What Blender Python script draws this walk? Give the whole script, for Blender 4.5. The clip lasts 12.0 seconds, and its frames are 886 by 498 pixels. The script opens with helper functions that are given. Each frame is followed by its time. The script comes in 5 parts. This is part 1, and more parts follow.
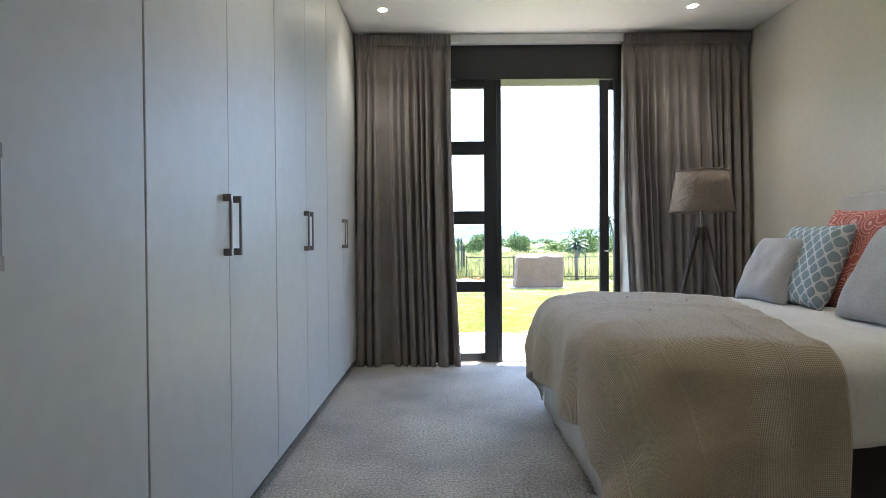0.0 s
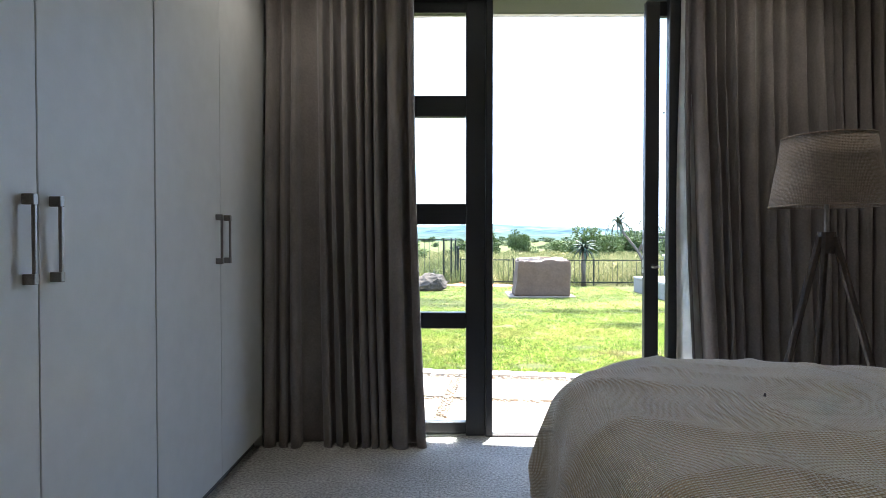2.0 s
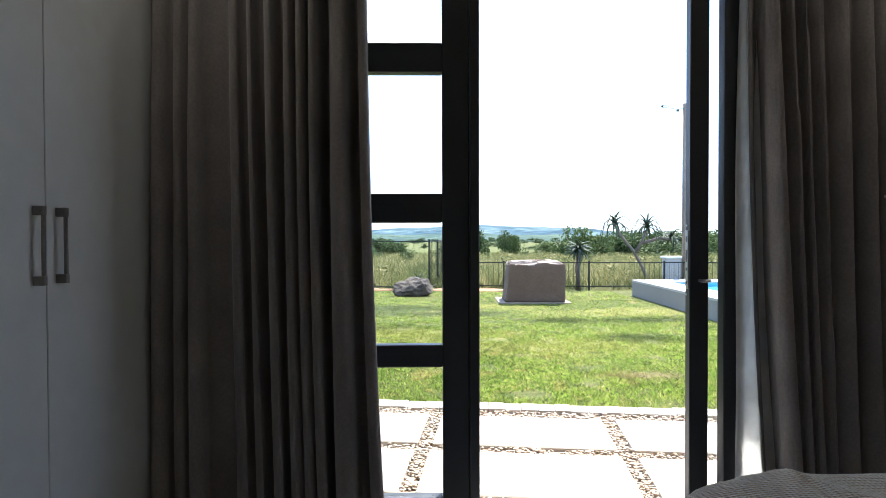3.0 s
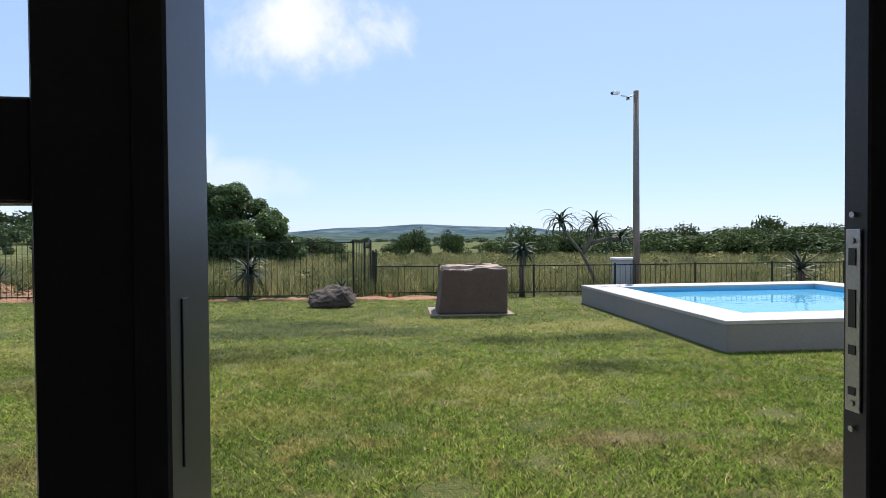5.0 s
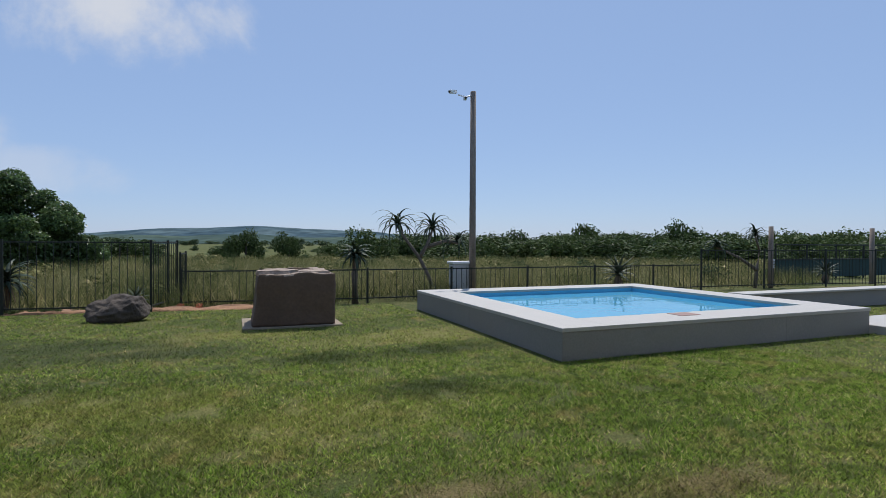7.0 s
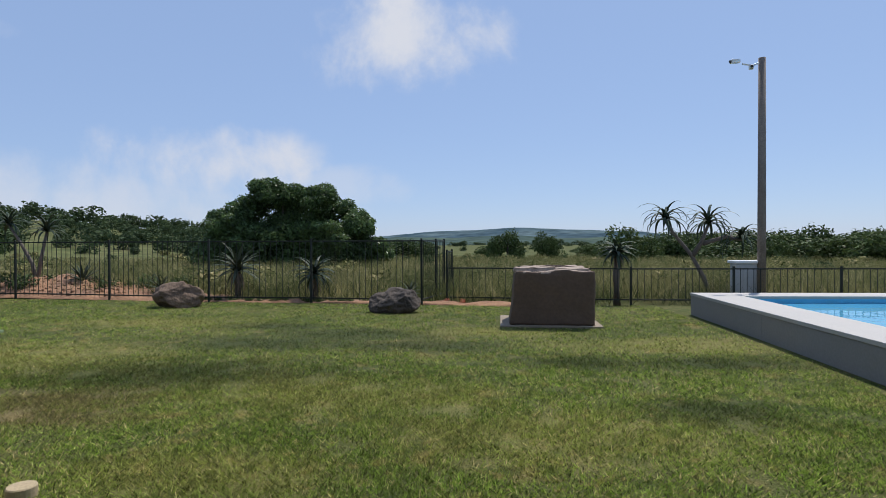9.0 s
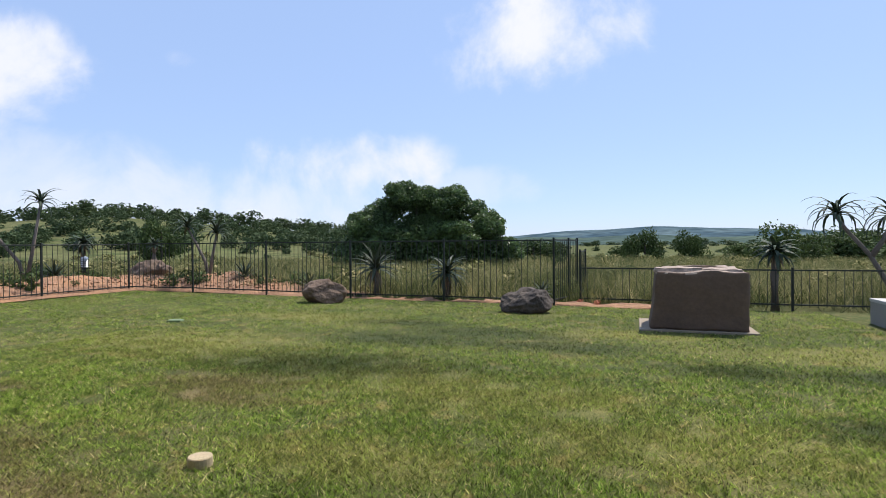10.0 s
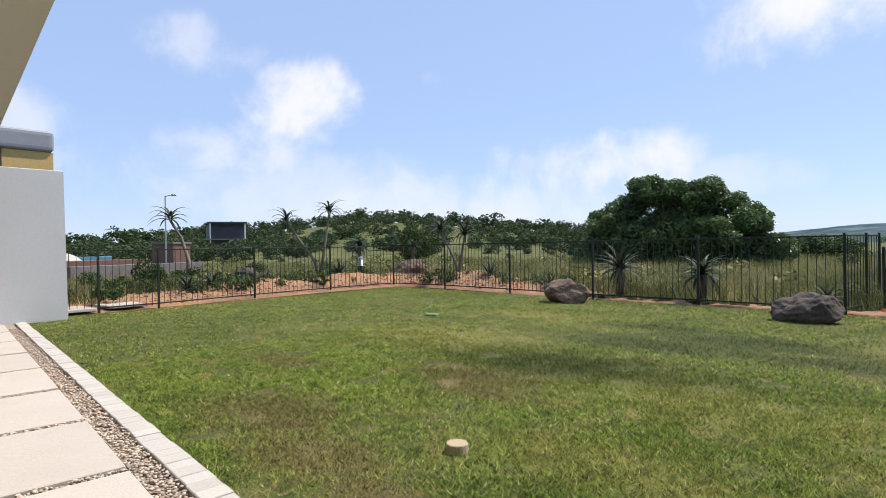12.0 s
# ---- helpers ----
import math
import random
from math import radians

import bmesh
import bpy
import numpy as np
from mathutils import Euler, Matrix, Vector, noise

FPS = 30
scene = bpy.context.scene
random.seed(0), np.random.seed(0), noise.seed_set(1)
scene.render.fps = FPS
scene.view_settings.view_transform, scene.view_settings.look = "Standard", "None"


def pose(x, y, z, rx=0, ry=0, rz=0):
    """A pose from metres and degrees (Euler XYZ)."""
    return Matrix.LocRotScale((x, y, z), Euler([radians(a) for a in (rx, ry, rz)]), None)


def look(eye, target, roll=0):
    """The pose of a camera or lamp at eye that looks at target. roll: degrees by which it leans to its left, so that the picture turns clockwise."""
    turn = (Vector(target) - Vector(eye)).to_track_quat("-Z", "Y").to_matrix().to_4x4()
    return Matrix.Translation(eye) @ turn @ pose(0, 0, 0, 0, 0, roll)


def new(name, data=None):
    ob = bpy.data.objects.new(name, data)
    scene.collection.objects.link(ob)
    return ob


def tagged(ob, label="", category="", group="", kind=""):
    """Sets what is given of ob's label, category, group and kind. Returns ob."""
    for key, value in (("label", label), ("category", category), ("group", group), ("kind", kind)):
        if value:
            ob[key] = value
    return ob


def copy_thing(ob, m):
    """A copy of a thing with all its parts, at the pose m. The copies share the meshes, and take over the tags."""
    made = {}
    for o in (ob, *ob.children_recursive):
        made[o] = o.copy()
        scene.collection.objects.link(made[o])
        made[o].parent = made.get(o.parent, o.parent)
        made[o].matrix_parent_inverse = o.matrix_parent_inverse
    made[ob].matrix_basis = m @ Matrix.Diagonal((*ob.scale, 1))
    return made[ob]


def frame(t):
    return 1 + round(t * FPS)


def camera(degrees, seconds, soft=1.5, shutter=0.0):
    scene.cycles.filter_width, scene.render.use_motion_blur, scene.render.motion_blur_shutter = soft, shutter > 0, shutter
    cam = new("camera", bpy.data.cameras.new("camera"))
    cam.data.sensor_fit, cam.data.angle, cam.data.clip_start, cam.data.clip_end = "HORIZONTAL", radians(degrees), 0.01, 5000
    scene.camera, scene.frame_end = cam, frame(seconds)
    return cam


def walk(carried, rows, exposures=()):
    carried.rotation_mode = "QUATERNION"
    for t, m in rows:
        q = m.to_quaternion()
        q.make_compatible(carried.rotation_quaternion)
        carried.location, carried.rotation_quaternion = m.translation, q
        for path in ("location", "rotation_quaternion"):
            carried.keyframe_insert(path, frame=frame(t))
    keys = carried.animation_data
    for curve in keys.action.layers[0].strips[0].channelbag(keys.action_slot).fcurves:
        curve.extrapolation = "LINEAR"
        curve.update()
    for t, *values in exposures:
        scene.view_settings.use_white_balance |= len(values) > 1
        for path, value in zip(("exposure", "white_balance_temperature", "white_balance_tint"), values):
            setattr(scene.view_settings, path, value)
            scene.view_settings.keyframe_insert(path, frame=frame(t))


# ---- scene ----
cam = camera(77.0, 12.0, 0.8)
PATH = [
    (0, (-0.037, 0.049, 1.161), (-0.047, 2.048, 1.134), -0.4),
    (0.5, (-0.001, 0.492, 1.183), (-0.015, 2.491, 1.154), -0.3),
    (1, (0.043, 0.973, 1.174), (0.038, 2.973, 1.142), -0.2),
    (1.5, (0.137, 1.439, 1.206), (0.124, 3.439, 1.169), 0.0),
    (2, (0.211, 1.936, 1.23), (0.2, 3.936, 1.195), 0.0),
    (2.5, (0.301, 2.482, 1.239), (0.292, 4.482, 1.202), 0.2),
    (2.7, (0.29, 2.659, 1.241), (0.312, 4.659, 1.21), 0.0),
    (3.5, (0.345, 3.36, 1.245), (0.372, 5.36, 1.213), -0.3),
    (4.0, (0.440, 3.84, 1.248), (0.470, 5.84, 1.217), -0.6),
    (4.3, (0.632, 4.105, 1.249), (0.666, 6.105, 1.218), -0.8),
    (4.5, (0.662, 4.264, 1.272), (0.725, 6.263, 1.242), -0.7),
    (5, (0.758, 4.673, 1.274), (0.979, 6.661, 1.24), -0.4),
    (5.5, (0.794, 5.037, 1.259), (1.188, 6.998, 1.229), -0.0),
    (6, (0.893, 5.321, 1.257), (1.539, 7.214, 1.229), 0.2),
    (6.5, (0.984, 5.501, 1.259), (1.758, 7.345, 1.231), 0.2),
    (6.7, (1.086, 5.546, 1.249), (1.858, 7.391, 1.224), 0.2),
    (8.3, (1.323, 5.898, 1.185), (1.715, 7.859, 1.167), 0.1),
    (8.5, (1.293, 5.979, 1.171), (1.533, 7.965, 1.152), -0.1),
    (9, (1.297, 6.099, 1.165), (1.167, 8.095, 1.145), -0.2),
    (9.5, (1.302, 6.088, 1.166), (0.923, 8.052, 1.147), -0.3),
    (10, (1.255, 6.122, 1.152), (0.671, 8.035, 1.135), -0.4),
    (10.5, (1.222, 6.143, 1.15), (0.446, 7.986, 1.135), -0.5),
    (11, (1.196, 6.148, 1.148), (0.23, 7.899, 1.135), -0.5),
    (11.5, (1.201, 6.137, 1.156), (0.047, 7.771, 1.147), -0.9),
    (12, (1.195, 6.139, 1.155), (-0.123, 7.643, 1.147), -1.0),
]
EXPOSURES = [(0.0, 3.85, 6250, 8), (1.0, 3.6, 6250, 8), (1.5, 3.3, 6250, 8), (2.5, 2.6, 6250, 9), (3.5, 1.75, 6350, 10), (4.5, 0.9, 6500, 12), (5.5, 0.56, 6600, 12), (6.5, 0.12, 6350, 10), (8.5, -0.05, 6350, 10), (9.0, 0.12, 6450, 11), (9.5, 0.36, 6550, 12), (10.5, 0.77, 6700, 12), (11.0, 0.90, 6850, 12), (11.5, 0.83, 6850, 12), (12.0, 0.60, 6750, 12)]
walk(cam, [(t, look(eye, target, roll)) for t, eye, target, roll in PATH], EXPOSURES)

# ---- light ----
SUN_DIR = Vector((0.27, 0.49, 1.0)).normalized()
elev = math.asin(SUN_DIR.z)
azim = math.atan2(SUN_DIR.x, SUN_DIR.y)
sun = new("sun", bpy.data.lights.new("sun", "SUN"))
sun.data.energy, sun.data.angle, sun.data.color = 4.0, radians(0.53), (1.0, 0.955, 0.89)
sun.matrix_world = look(SUN_DIR * 60, (0, 0, 0))

world = bpy.data.worlds.new("sky")
scene.world = world
world.use_nodes = True


def sky_clouds(wn):
    """Clear sky with a few cumulus clouds and a pale band of haze above the horizon."""
    nodes, links = wn.node_tree.nodes, wn.node_tree.links
    nodes.clear()
    out = nodes.new("ShaderNodeOutputWorld")
    bg = nodes.new("ShaderNodeBackground")
    sky = nodes.new("ShaderNodeTexSky")
    sky.sky_type, sky.sun_disc = "NISHITA", False
    sky.sun_elevation, sky.sun_rotation = elev, azim
    sky.air_density, sky.dust_density, sky.ozone_density = 0.9, 0.3, 1.6
    tc = nodes.new("ShaderNodeTexCoord")
    nz = nodes.new("ShaderNodeTexNoise")
    nz.inputs["Scale"].default_value, nz.inputs["Detail"].default_value = 6.0, 10.0
    nz.inputs["Roughness"].default_value = 0.6
    nz.inputs["Distortion"].default_value = 0.25
    links.new(tc.outputs["Generated"], nz.inputs["Vector"])

    def math_node(op, a, b=None):
        n = nodes.new("ShaderNodeMath")
        n.operation = op
        for i, v in enumerate((a, b)):
            if v is None:
                continue
            if isinstance(v, (int, float)):
                n.inputs[i].default_value = v
            else:
                links.new(v, n.inputs[i])
        return n.outputs[0]

    total = None
    for az, el, wide, tall, strong in CLOUDS:
        a, e = radians(az), radians(el)
        d = Vector((math.sin(a) * math.cos(e), math.cos(a) * math.cos(e), math.sin(e)))
        right = Vector((math.cos(a), -math.sin(a), 0))
        up = right.cross(d)
        terms = []
        for axis, size in ((right, wide), (up, tall)):
            dot = nodes.new("ShaderNodeVectorMath")
            dot.operation = "DOT_PRODUCT"
            links.new(tc.outputs["Generated"], dot.inputs[0])
            dot.inputs[1].default_value = axis
            s = math_node("MULTIPLY", dot.outputs["Value"], 1 / math.sin(radians(size)))
            terms.append(math_node("MULTIPLY", s, s))
        front = nodes.new("ShaderNodeVectorMath")
        front.operation = "DOT_PRODUCT"
        links.new(tc.outputs["Generated"], front.inputs[0])
        front.inputs[1].default_value = d
        ahead = math_node("GREATER_THAN", front.outputs["Value"], 0.5)
        fall = math_node("SUBTRACT", 1.0, math_node("ADD", terms[0], terms[1]))
        lump = math_node("ADD", math_node("MULTIPLY", fall, 0.62), math_node("MULTIPLY", math_node("SUBTRACT", nz.outputs["Fac"], 0.5), 3.4))
        ramp = nodes.new("ShaderNodeMapRange")
        ramp.interpolation_type = "SMOOTHSTEP"
        ramp.inputs["From Min"].default_value, ramp.inputs["From Max"].default_value = -0.02, 1.05
        ramp.inputs["To Max"].default_value = strong
        links.new(lump, ramp.inputs["Value"])
        inside = nodes.new("ShaderNodeMapRange")
        inside.interpolation_type = "SMOOTHSTEP"
        inside.inputs["From Min"].default_value, inside.inputs["From Max"].default_value = -0.6, 0.35
        links.new(fall, inside.inputs["Value"])
        c = math_node("MULTIPLY", math_node("MULTIPLY", ramp.outputs[0], inside.outputs[0]), ahead)
        total = c if total is None else math_node("MAXIMUM", total, c)
    mix = nodes.new("ShaderNodeMix")
    mix.data_type = "RGBA"
    links.new(total, mix.inputs["Factor"])
    haze = nodes.new("ShaderNodeMix")
    haze.data_type = "RGBA"
    haze.inputs["Factor"].default_value = 0.62
    links.new(sky.outputs[0], haze.inputs["A"])
    haze.inputs["B"].default_value = HAZE_COLOUR
    links.new(haze.outputs["Result"], mix.inputs["A"])
    mix.inputs["B"].default_value = CLOUD_COLOUR
    links.new(mix.outputs["Result"], bg.inputs["Color"])
    bg.inputs["Strength"].default_value = 0.095
    links.new(bg.outputs[0], out.inputs["Surface"])


# azimuth, elevation, half width, half height (degrees), density
CLOUDS = ((-6.5, 19.6, 10.0, 5.6, 1.0), (-27.0, 7.6, 12.0, 4.0, 0.95), (-38.0, 4.2, 26.0, 4.6, 0.65), (-56.0, 5.5, 20.0, 5.0, 0.48), (-61.0, 9.5, 8.0, 3.4, 0.66), (-55.0, 14.2, 6.6, 4.4, 0.95), (-76.0, 5.0, 16.0, 5.5, 0.45),
          (-64.0, 18.5, 6.0, 3.0, 0.5), (-79.0, 11.0, 5.0, 3.2, 0.6), (-14.0, 6.0, 12.0, 2.2, 0.4), (-42.0, 16.8, 1.5, 1.0, 0.35))
CLOUD_COLOUR = (6.5, 6.8, 7.5, 1)
HAZE_COLOUR = (3.5, 5.0, 8.1, 1)
sky_clouds(world)


# ---- materials ----
def mat(name, colour, rough=0.6, vary=0.12, scale=6.0, fine=60.0, bump=0.0, bump_scale=60.0, metal=0.0, other=None, spread=0.5, island=0.0, objrand=0.0, sheen=0.0, spec=0.5, depth=0.01):
    """A surface with variation at two scales, in metres of the world."""
    m = bpy.data.materials.new(name)
    m.use_nodes = True
    nodes, links = m.node_tree.nodes, m.node_tree.links
    bsdf = nodes["Principled BSDF"]
    geo = nodes.new("ShaderNodeNewGeometry")
    base = nodes.new("ShaderNodeMix")
    base.data_type = "RGBA"
    n1 = nodes.new("ShaderNodeTexNoise")
    n1.inputs["Scale"].default_value, n1.inputs["Detail"].default_value = scale, 5.0
    links.new(geo.outputs["Position"], n1.inputs["Vector"])
    r1 = nodes.new("ShaderNodeMapRange")
    r1.inputs["From Min"].default_value, r1.inputs["From Max"].default_value = 0.5 - spread * 0.4, 0.5 + spread * 0.4
    links.new(n1.outputs["Fac"], r1.inputs["Value"])
    links.new(r1.outputs[0], base.inputs["Factor"])
    other = other or [c * (1 - vary) for c in colour]
    base.inputs["A"].default_value, base.inputs["B"].default_value = (*colour, 1), (*other, 1)
    n2 = nodes.new("ShaderNodeTexNoise")
    n2.inputs["Scale"].default_value, n2.inputs["Detail"].default_value = fine, 3.0
    links.new(geo.outputs["Position"], n2.inputs["Vector"])
    hsv = nodes.new("ShaderNodeHueSaturation")
    val = nodes.new("ShaderNodeMapRange")
    val.inputs["From Min"].default_value, val.inputs["From Max"].default_value = 0.3, 0.7
    val.inputs["To Min"].default_value, val.inputs["To Max"].default_value = 1 - vary, 1 + vary
    links.new(n2.outputs["Fac"], val.inputs["Value"])
    last = val.outputs[0]
    for amount, source in ((island, "Random Per Island"), (objrand, "Random")):
        if amount:
            node = geo if source == "Random Per Island" else nodes.new("ShaderNodeObjectInfo")
            rr = nodes.new("ShaderNodeMapRange")
            rr.inputs["To Min"].default_value, rr.inputs["To Max"].default_value = 1 - amount, 1 + amount
            links.new(node.outputs[source], rr.inputs["Value"])
            mul = nodes.new("ShaderNodeMath")
            mul.operation = "MULTIPLY"
            links.new(last, mul.inputs[0])
            links.new(rr.outputs[0], mul.inputs[1])
            last = mul.outputs[0]
    links.new(last, hsv.inputs["Value"])
    links.new(base.outputs["Result"], hsv.inputs["Color"])
    links.new(hsv.outputs[0], bsdf.inputs["Base Color"])
    bsdf.inputs["Roughness"].default_value, bsdf.inputs["Metallic"].default_value = rough, metal
    bsdf.inputs["Specular IOR Level"].default_value = spec
    if sheen:
        bsdf.inputs["Sheen Weight"].default_value = sheen
    if bump:
        n3 = nodes.new("ShaderNodeTexNoise")
        n3.inputs["Scale"].default_value, n3.inputs["Detail"].default_value = bump_scale, 5.0
        links.new(geo.outputs["Position"], n3.inputs["Vector"])
        b = nodes.new("ShaderNodeBump")
        b.inputs["Strength"].default_value, b.inputs["Distance"].default_value = bump, depth
        links.new(n3.outputs["Fac"], b.inputs["Height"])
        links.new(b.outputs[0], bsdf.inputs["Normal"])
    return m


def leafy(name, colour, other, rough=0.5, island=0.35, scale=0.6, through_light=0.25, vary=0.12, fine=8.0):
    """Leaves and blades: colour varies from piece to piece, and some light comes through."""
    m = mat(name, colour, rough, vary, scale, fine, other=other, island=island, spread=0.6, spec=0.06)
    nodes, links = m.node_tree.nodes, m.node_tree.links
    bsdf = nodes["Principled BSDF"]
    tr = nodes.new("ShaderNodeBsdfTranslucent")
    links.new(bsdf.inputs["Base Color"].links[0].from_socket, tr.inputs["Color"])
    mx = nodes.new("ShaderNodeMixShader")
    mx.inputs[0].default_value = through_light
    links.new(bsdf.outputs[0], mx.inputs[1])
    links.new(tr.outputs[0], mx.inputs[2])
    links.new(mx.outputs[0], nodes["Material Output"].inputs["Surface"])
    return m


def emitter(name, colour, strength):
    m = bpy.data.materials.new(name)
    m.use_nodes = True
    b = m.node_tree.nodes["Principled BSDF"]
    b.inputs["Emission Color"].default_value, b.inputs["Emission Strength"].default_value = (*colour, 1), strength
    return m


def glass_mat(name):
    m = bpy.data.materials.new(name)
    m.use_nodes = True
    b = m.node_tree.nodes["Principled BSDF"]
    b.inputs["Transmission Weight"].default_value, b.inputs["Roughness"].default_value, b.inputs["IOR"].default_value = 1.0, 0.0, 1.08
    b.inputs["Base Color"].default_value = (0.97, 0.99, 0.98, 1)
    return m


def weave(name, colour, other, threads=160.0, rough=0.85, bump=0.5, depth=0.004, vary=0.1, scale=5.0):
    """Woven cloth: crossed waves of thread over soft stains."""
    m = mat(name, colour, rough, vary, scale, 90.0, other=other, sheen=0.3, spec=0.2)
    nodes, links = m.node_tree.nodes, m.node_tree.links
    tc = nodes.new("ShaderNodeTexCoord")
    waves = []
    for axis in ("X", "Y"):
        w = nodes.new("ShaderNodeTexWave")
        w.bands_direction = axis
        w.inputs["Scale"].default_value, w.inputs["Distortion"].default_value, w.inputs["Detail Scale"].default_value = threads, 0.6, 2.0
        links.new(tc.outputs["UV"], w.inputs["Vector"])
        waves.append(w.outputs["Fac"])
    add = nodes.new("ShaderNodeMath")
    add.operation = "MULTIPLY"
    links.new(waves[0], add.inputs[0])
    links.new(waves[1], add.inputs[1])
    b = nodes.new("ShaderNodeBump")
    b.inputs["Strength"].default_value, b.inputs["Distance"].default_value = bump, depth
    links.new(add.outputs[0], b.inputs["Height"])
    links.new(b.outputs[0], nodes["Principled BSDF"].inputs["Normal"])
    return m


M_carpet = mat("carpet_pile", (0.56, 0.545, 0.52), 0.95, 0.38, 1.6, 75.0, 1.0, 90.0, spec=0.1, depth=0.02)
M_wall = mat("wall_paint", (0.63, 0.595, 0.52), 0.75, 0.03, 0.9, 30.0, 0.08, 220.0)
M_ceiling = mat("ceiling_paint", (0.78, 0.77, 0.74), 0.8, 0.02, 0.7, 20.0, 0.05, 200.0)
M_wardrobe = mat("wardrobe_lacquer", (0.56, 0.57, 0.565), 0.45, 0.03, 0.8, 14.0, 0.03, 90.0)
M_plinth = mat("dark_plinth", (0.10, 0.10, 0.10), 0.6, 0.1)
M_bronze = mat("brushed_dark_steel", (0.27, 0.25, 0.235), 0.38, 0.15, 20.0, 300.0, metal=0.85)
M_curtain = weave("curtain_linen", (0.245, 0.217, 0.205), (0.19, 0.168, 0.160), 70.0, 0.9, 0.35, 0.002)
M_frame = mat("dark_aluminium", (0.030, 0.032, 0.036), 0.42, 0.12, 3.0, 120.0, 0.04, 300.0, spec=0.4)
M_steel = mat("satin_steel", (0.45, 0.45, 0.46), 0.35, 0.1, 10.0, 200.0, metal=0.9)
M_lining = leafy("curtain_lining_cloth", (0.80, 0.79, 0.77), (0.76, 0.75, 0.73), 0.8, 0.0, 3.0, 0.6)
M_white = mat("white_trim", (0.76, 0.76, 0.75), 0.5, 0.03)
M_glass = glass_mat("window_glass")
M_throw = weave("throw_cotton", (0.53, 0.425, 0.28), (0.45, 0.36, 0.235), 38.0, 0.95, 0.9, 0.005)
M_throw.node_tree.nodes["Principled BSDF"].inputs["Sheen Weight"].default_value = 1.0
M_duvet = mat("bed_linen", (0.74, 0.725, 0.69), 0.85, 0.05, 4.0, 60.0, 0.25, 25.0, sheen=0.2)
M_grey_cushion = weave("grey_cushion", (0.47, 0.455, 0.445), (0.41, 0.395, 0.39), 70.0, 0.9, 0.4, 0.002)
M_headboard = weave("headboard_cloth", (0.52, 0.505, 0.475), (0.47, 0.455, 0.43), 70.0, 0.9, 0.4, 0.002)
M_lampwood = mat("dark_wood", (0.055, 0.040, 0.032), 0.5, 0.3, 8.0, 60.0, 0.15, 60.0)
M_shade = weave("shade_hessian", (0.33, 0.265, 0.215), (0.27, 0.215, 0.175), 45.0, 0.95, 0.9, 0.004, 0.2)
M_base = weave("bed_base_dark", (0.075, 0.070, 0.066), (0.055, 0.052, 0.050), 70.0, 0.9, 0.4, 0.002)
M_tablewood = mat("table_wood", (0.13, 0.085, 0.06), 0.45, 0.3, 6.0, 70.0, 0.1, 70.0)
M_plaster = mat("white_plaster", (0.52, 0.53, 0.54), 0.8, 0.04, 1.2, 40.0, 0.15, 120.0)
M_soffit = mat("soffit_paint", (0.60, 0.555, 0.455), 0.8, 0.03, 1.0, 30.0, 0.05, 100.0)
M_slab = mat("concrete_slab", (0.47, 0.42, 0.365), 0.8, 0.06, 2.2, 70.0, 0.2, 90.0, objrand=0.06)
M_kerb = mat("concrete_kerb", (0.47, 0.44, 0.40), 0.85, 0.08, 3.0, 80.0, 0.3, 90.0, objrand=0.08)
M_gravel = mat("gravel", (0.52, 0.405, 0.305), 0.85, 0.2, 6.0, 90.0, 0.2, 60.0, island=0.38, other=(0.36, 0.30, 0.25))
M_bed = mat("gravel_bed", (0.34, 0.27, 0.21), 0.95, 0.3, 12.0, 120.0, 0.6, 90.0)
M_pool_wall = mat("pool_plaster", (0.235, 0.22, 0.205), 0.7, 0.07, 1.5, 40.0, 0.12, 100.0, objrand=0.03)
M_coping = mat("pool_coping", (0.41, 0.39, 0.36), 0.65, 0.05, 1.8, 60.0, 0.12, 110.0)
M_pool_in = mat("pool_lining", (0.10, 0.42, 0.64), 0.5, 0.08, 1.0, 60.0, objrand=0.04)
# block stone twice: darkened for the shaded sides, paler for the sunlit top
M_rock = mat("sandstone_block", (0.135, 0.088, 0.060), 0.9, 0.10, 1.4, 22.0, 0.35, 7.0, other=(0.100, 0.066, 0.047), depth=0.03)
M_rocktop = mat("sunlit_sandstone", (0.40, 0.31, 0.24), 0.92, 0.25, 2.4, 25.0, 0.9, 14.0, other=(0.19, 0.14, 0.112), depth=0.03)
M_plinth_stone = mat("sandy_concrete", (0.28, 0.225, 0.165), 0.9, 0.1, 3.0, 60.0, 0.2, 60.0)
M_boulder = mat("boulder", (0.098, 0.074, 0.054), 0.9, 0.25, 2.6, 24.0, 0.9, 14.0, other=(0.048, 0.038, 0.032), depth=0.03)
M_boulder_pale = mat("pale_boulder", (0.185, 0.122, 0.080), 0.9, 0.22, 2.4, 24.0, 0.9, 14.0, other=(0.105, 0.070, 0.048), depth=0.03)
M_fence = mat("fence_steel", (0.022, 0.027, 0.022), 0.55, 0.2, 4.0, 60.0, spec=0.3)
M_pole = mat("timber_pole", (0.23, 0.185, 0.15), 0.85, 0.25, 3.0, 40.0, 0.4, 40.0)
M_soil = mat("red_soil", (0.36, 0.190, 0.095), 0.95, 0.28, 1.5, 30.0, 1.0, 12.0, other=(0.24, 0.135, 0.080), depth=0.05)
M_bark = mat("aloe_bark", (0.17, 0.14, 0.115), 0.9, 0.25, 5.0, 40.0, 0.6, 30.0)
M_dead = mat("dry_aloe_leaves", (0.22, 0.16, 0.11), 0.9, 0.25, 5.0, 40.0, island=0.3)
M_aloe = leafy("aloe_leaf", (0.066, 0.088, 0.056), (0.045, 0.062, 0.044), 0.45, 0.25, 2.0, 0.05)
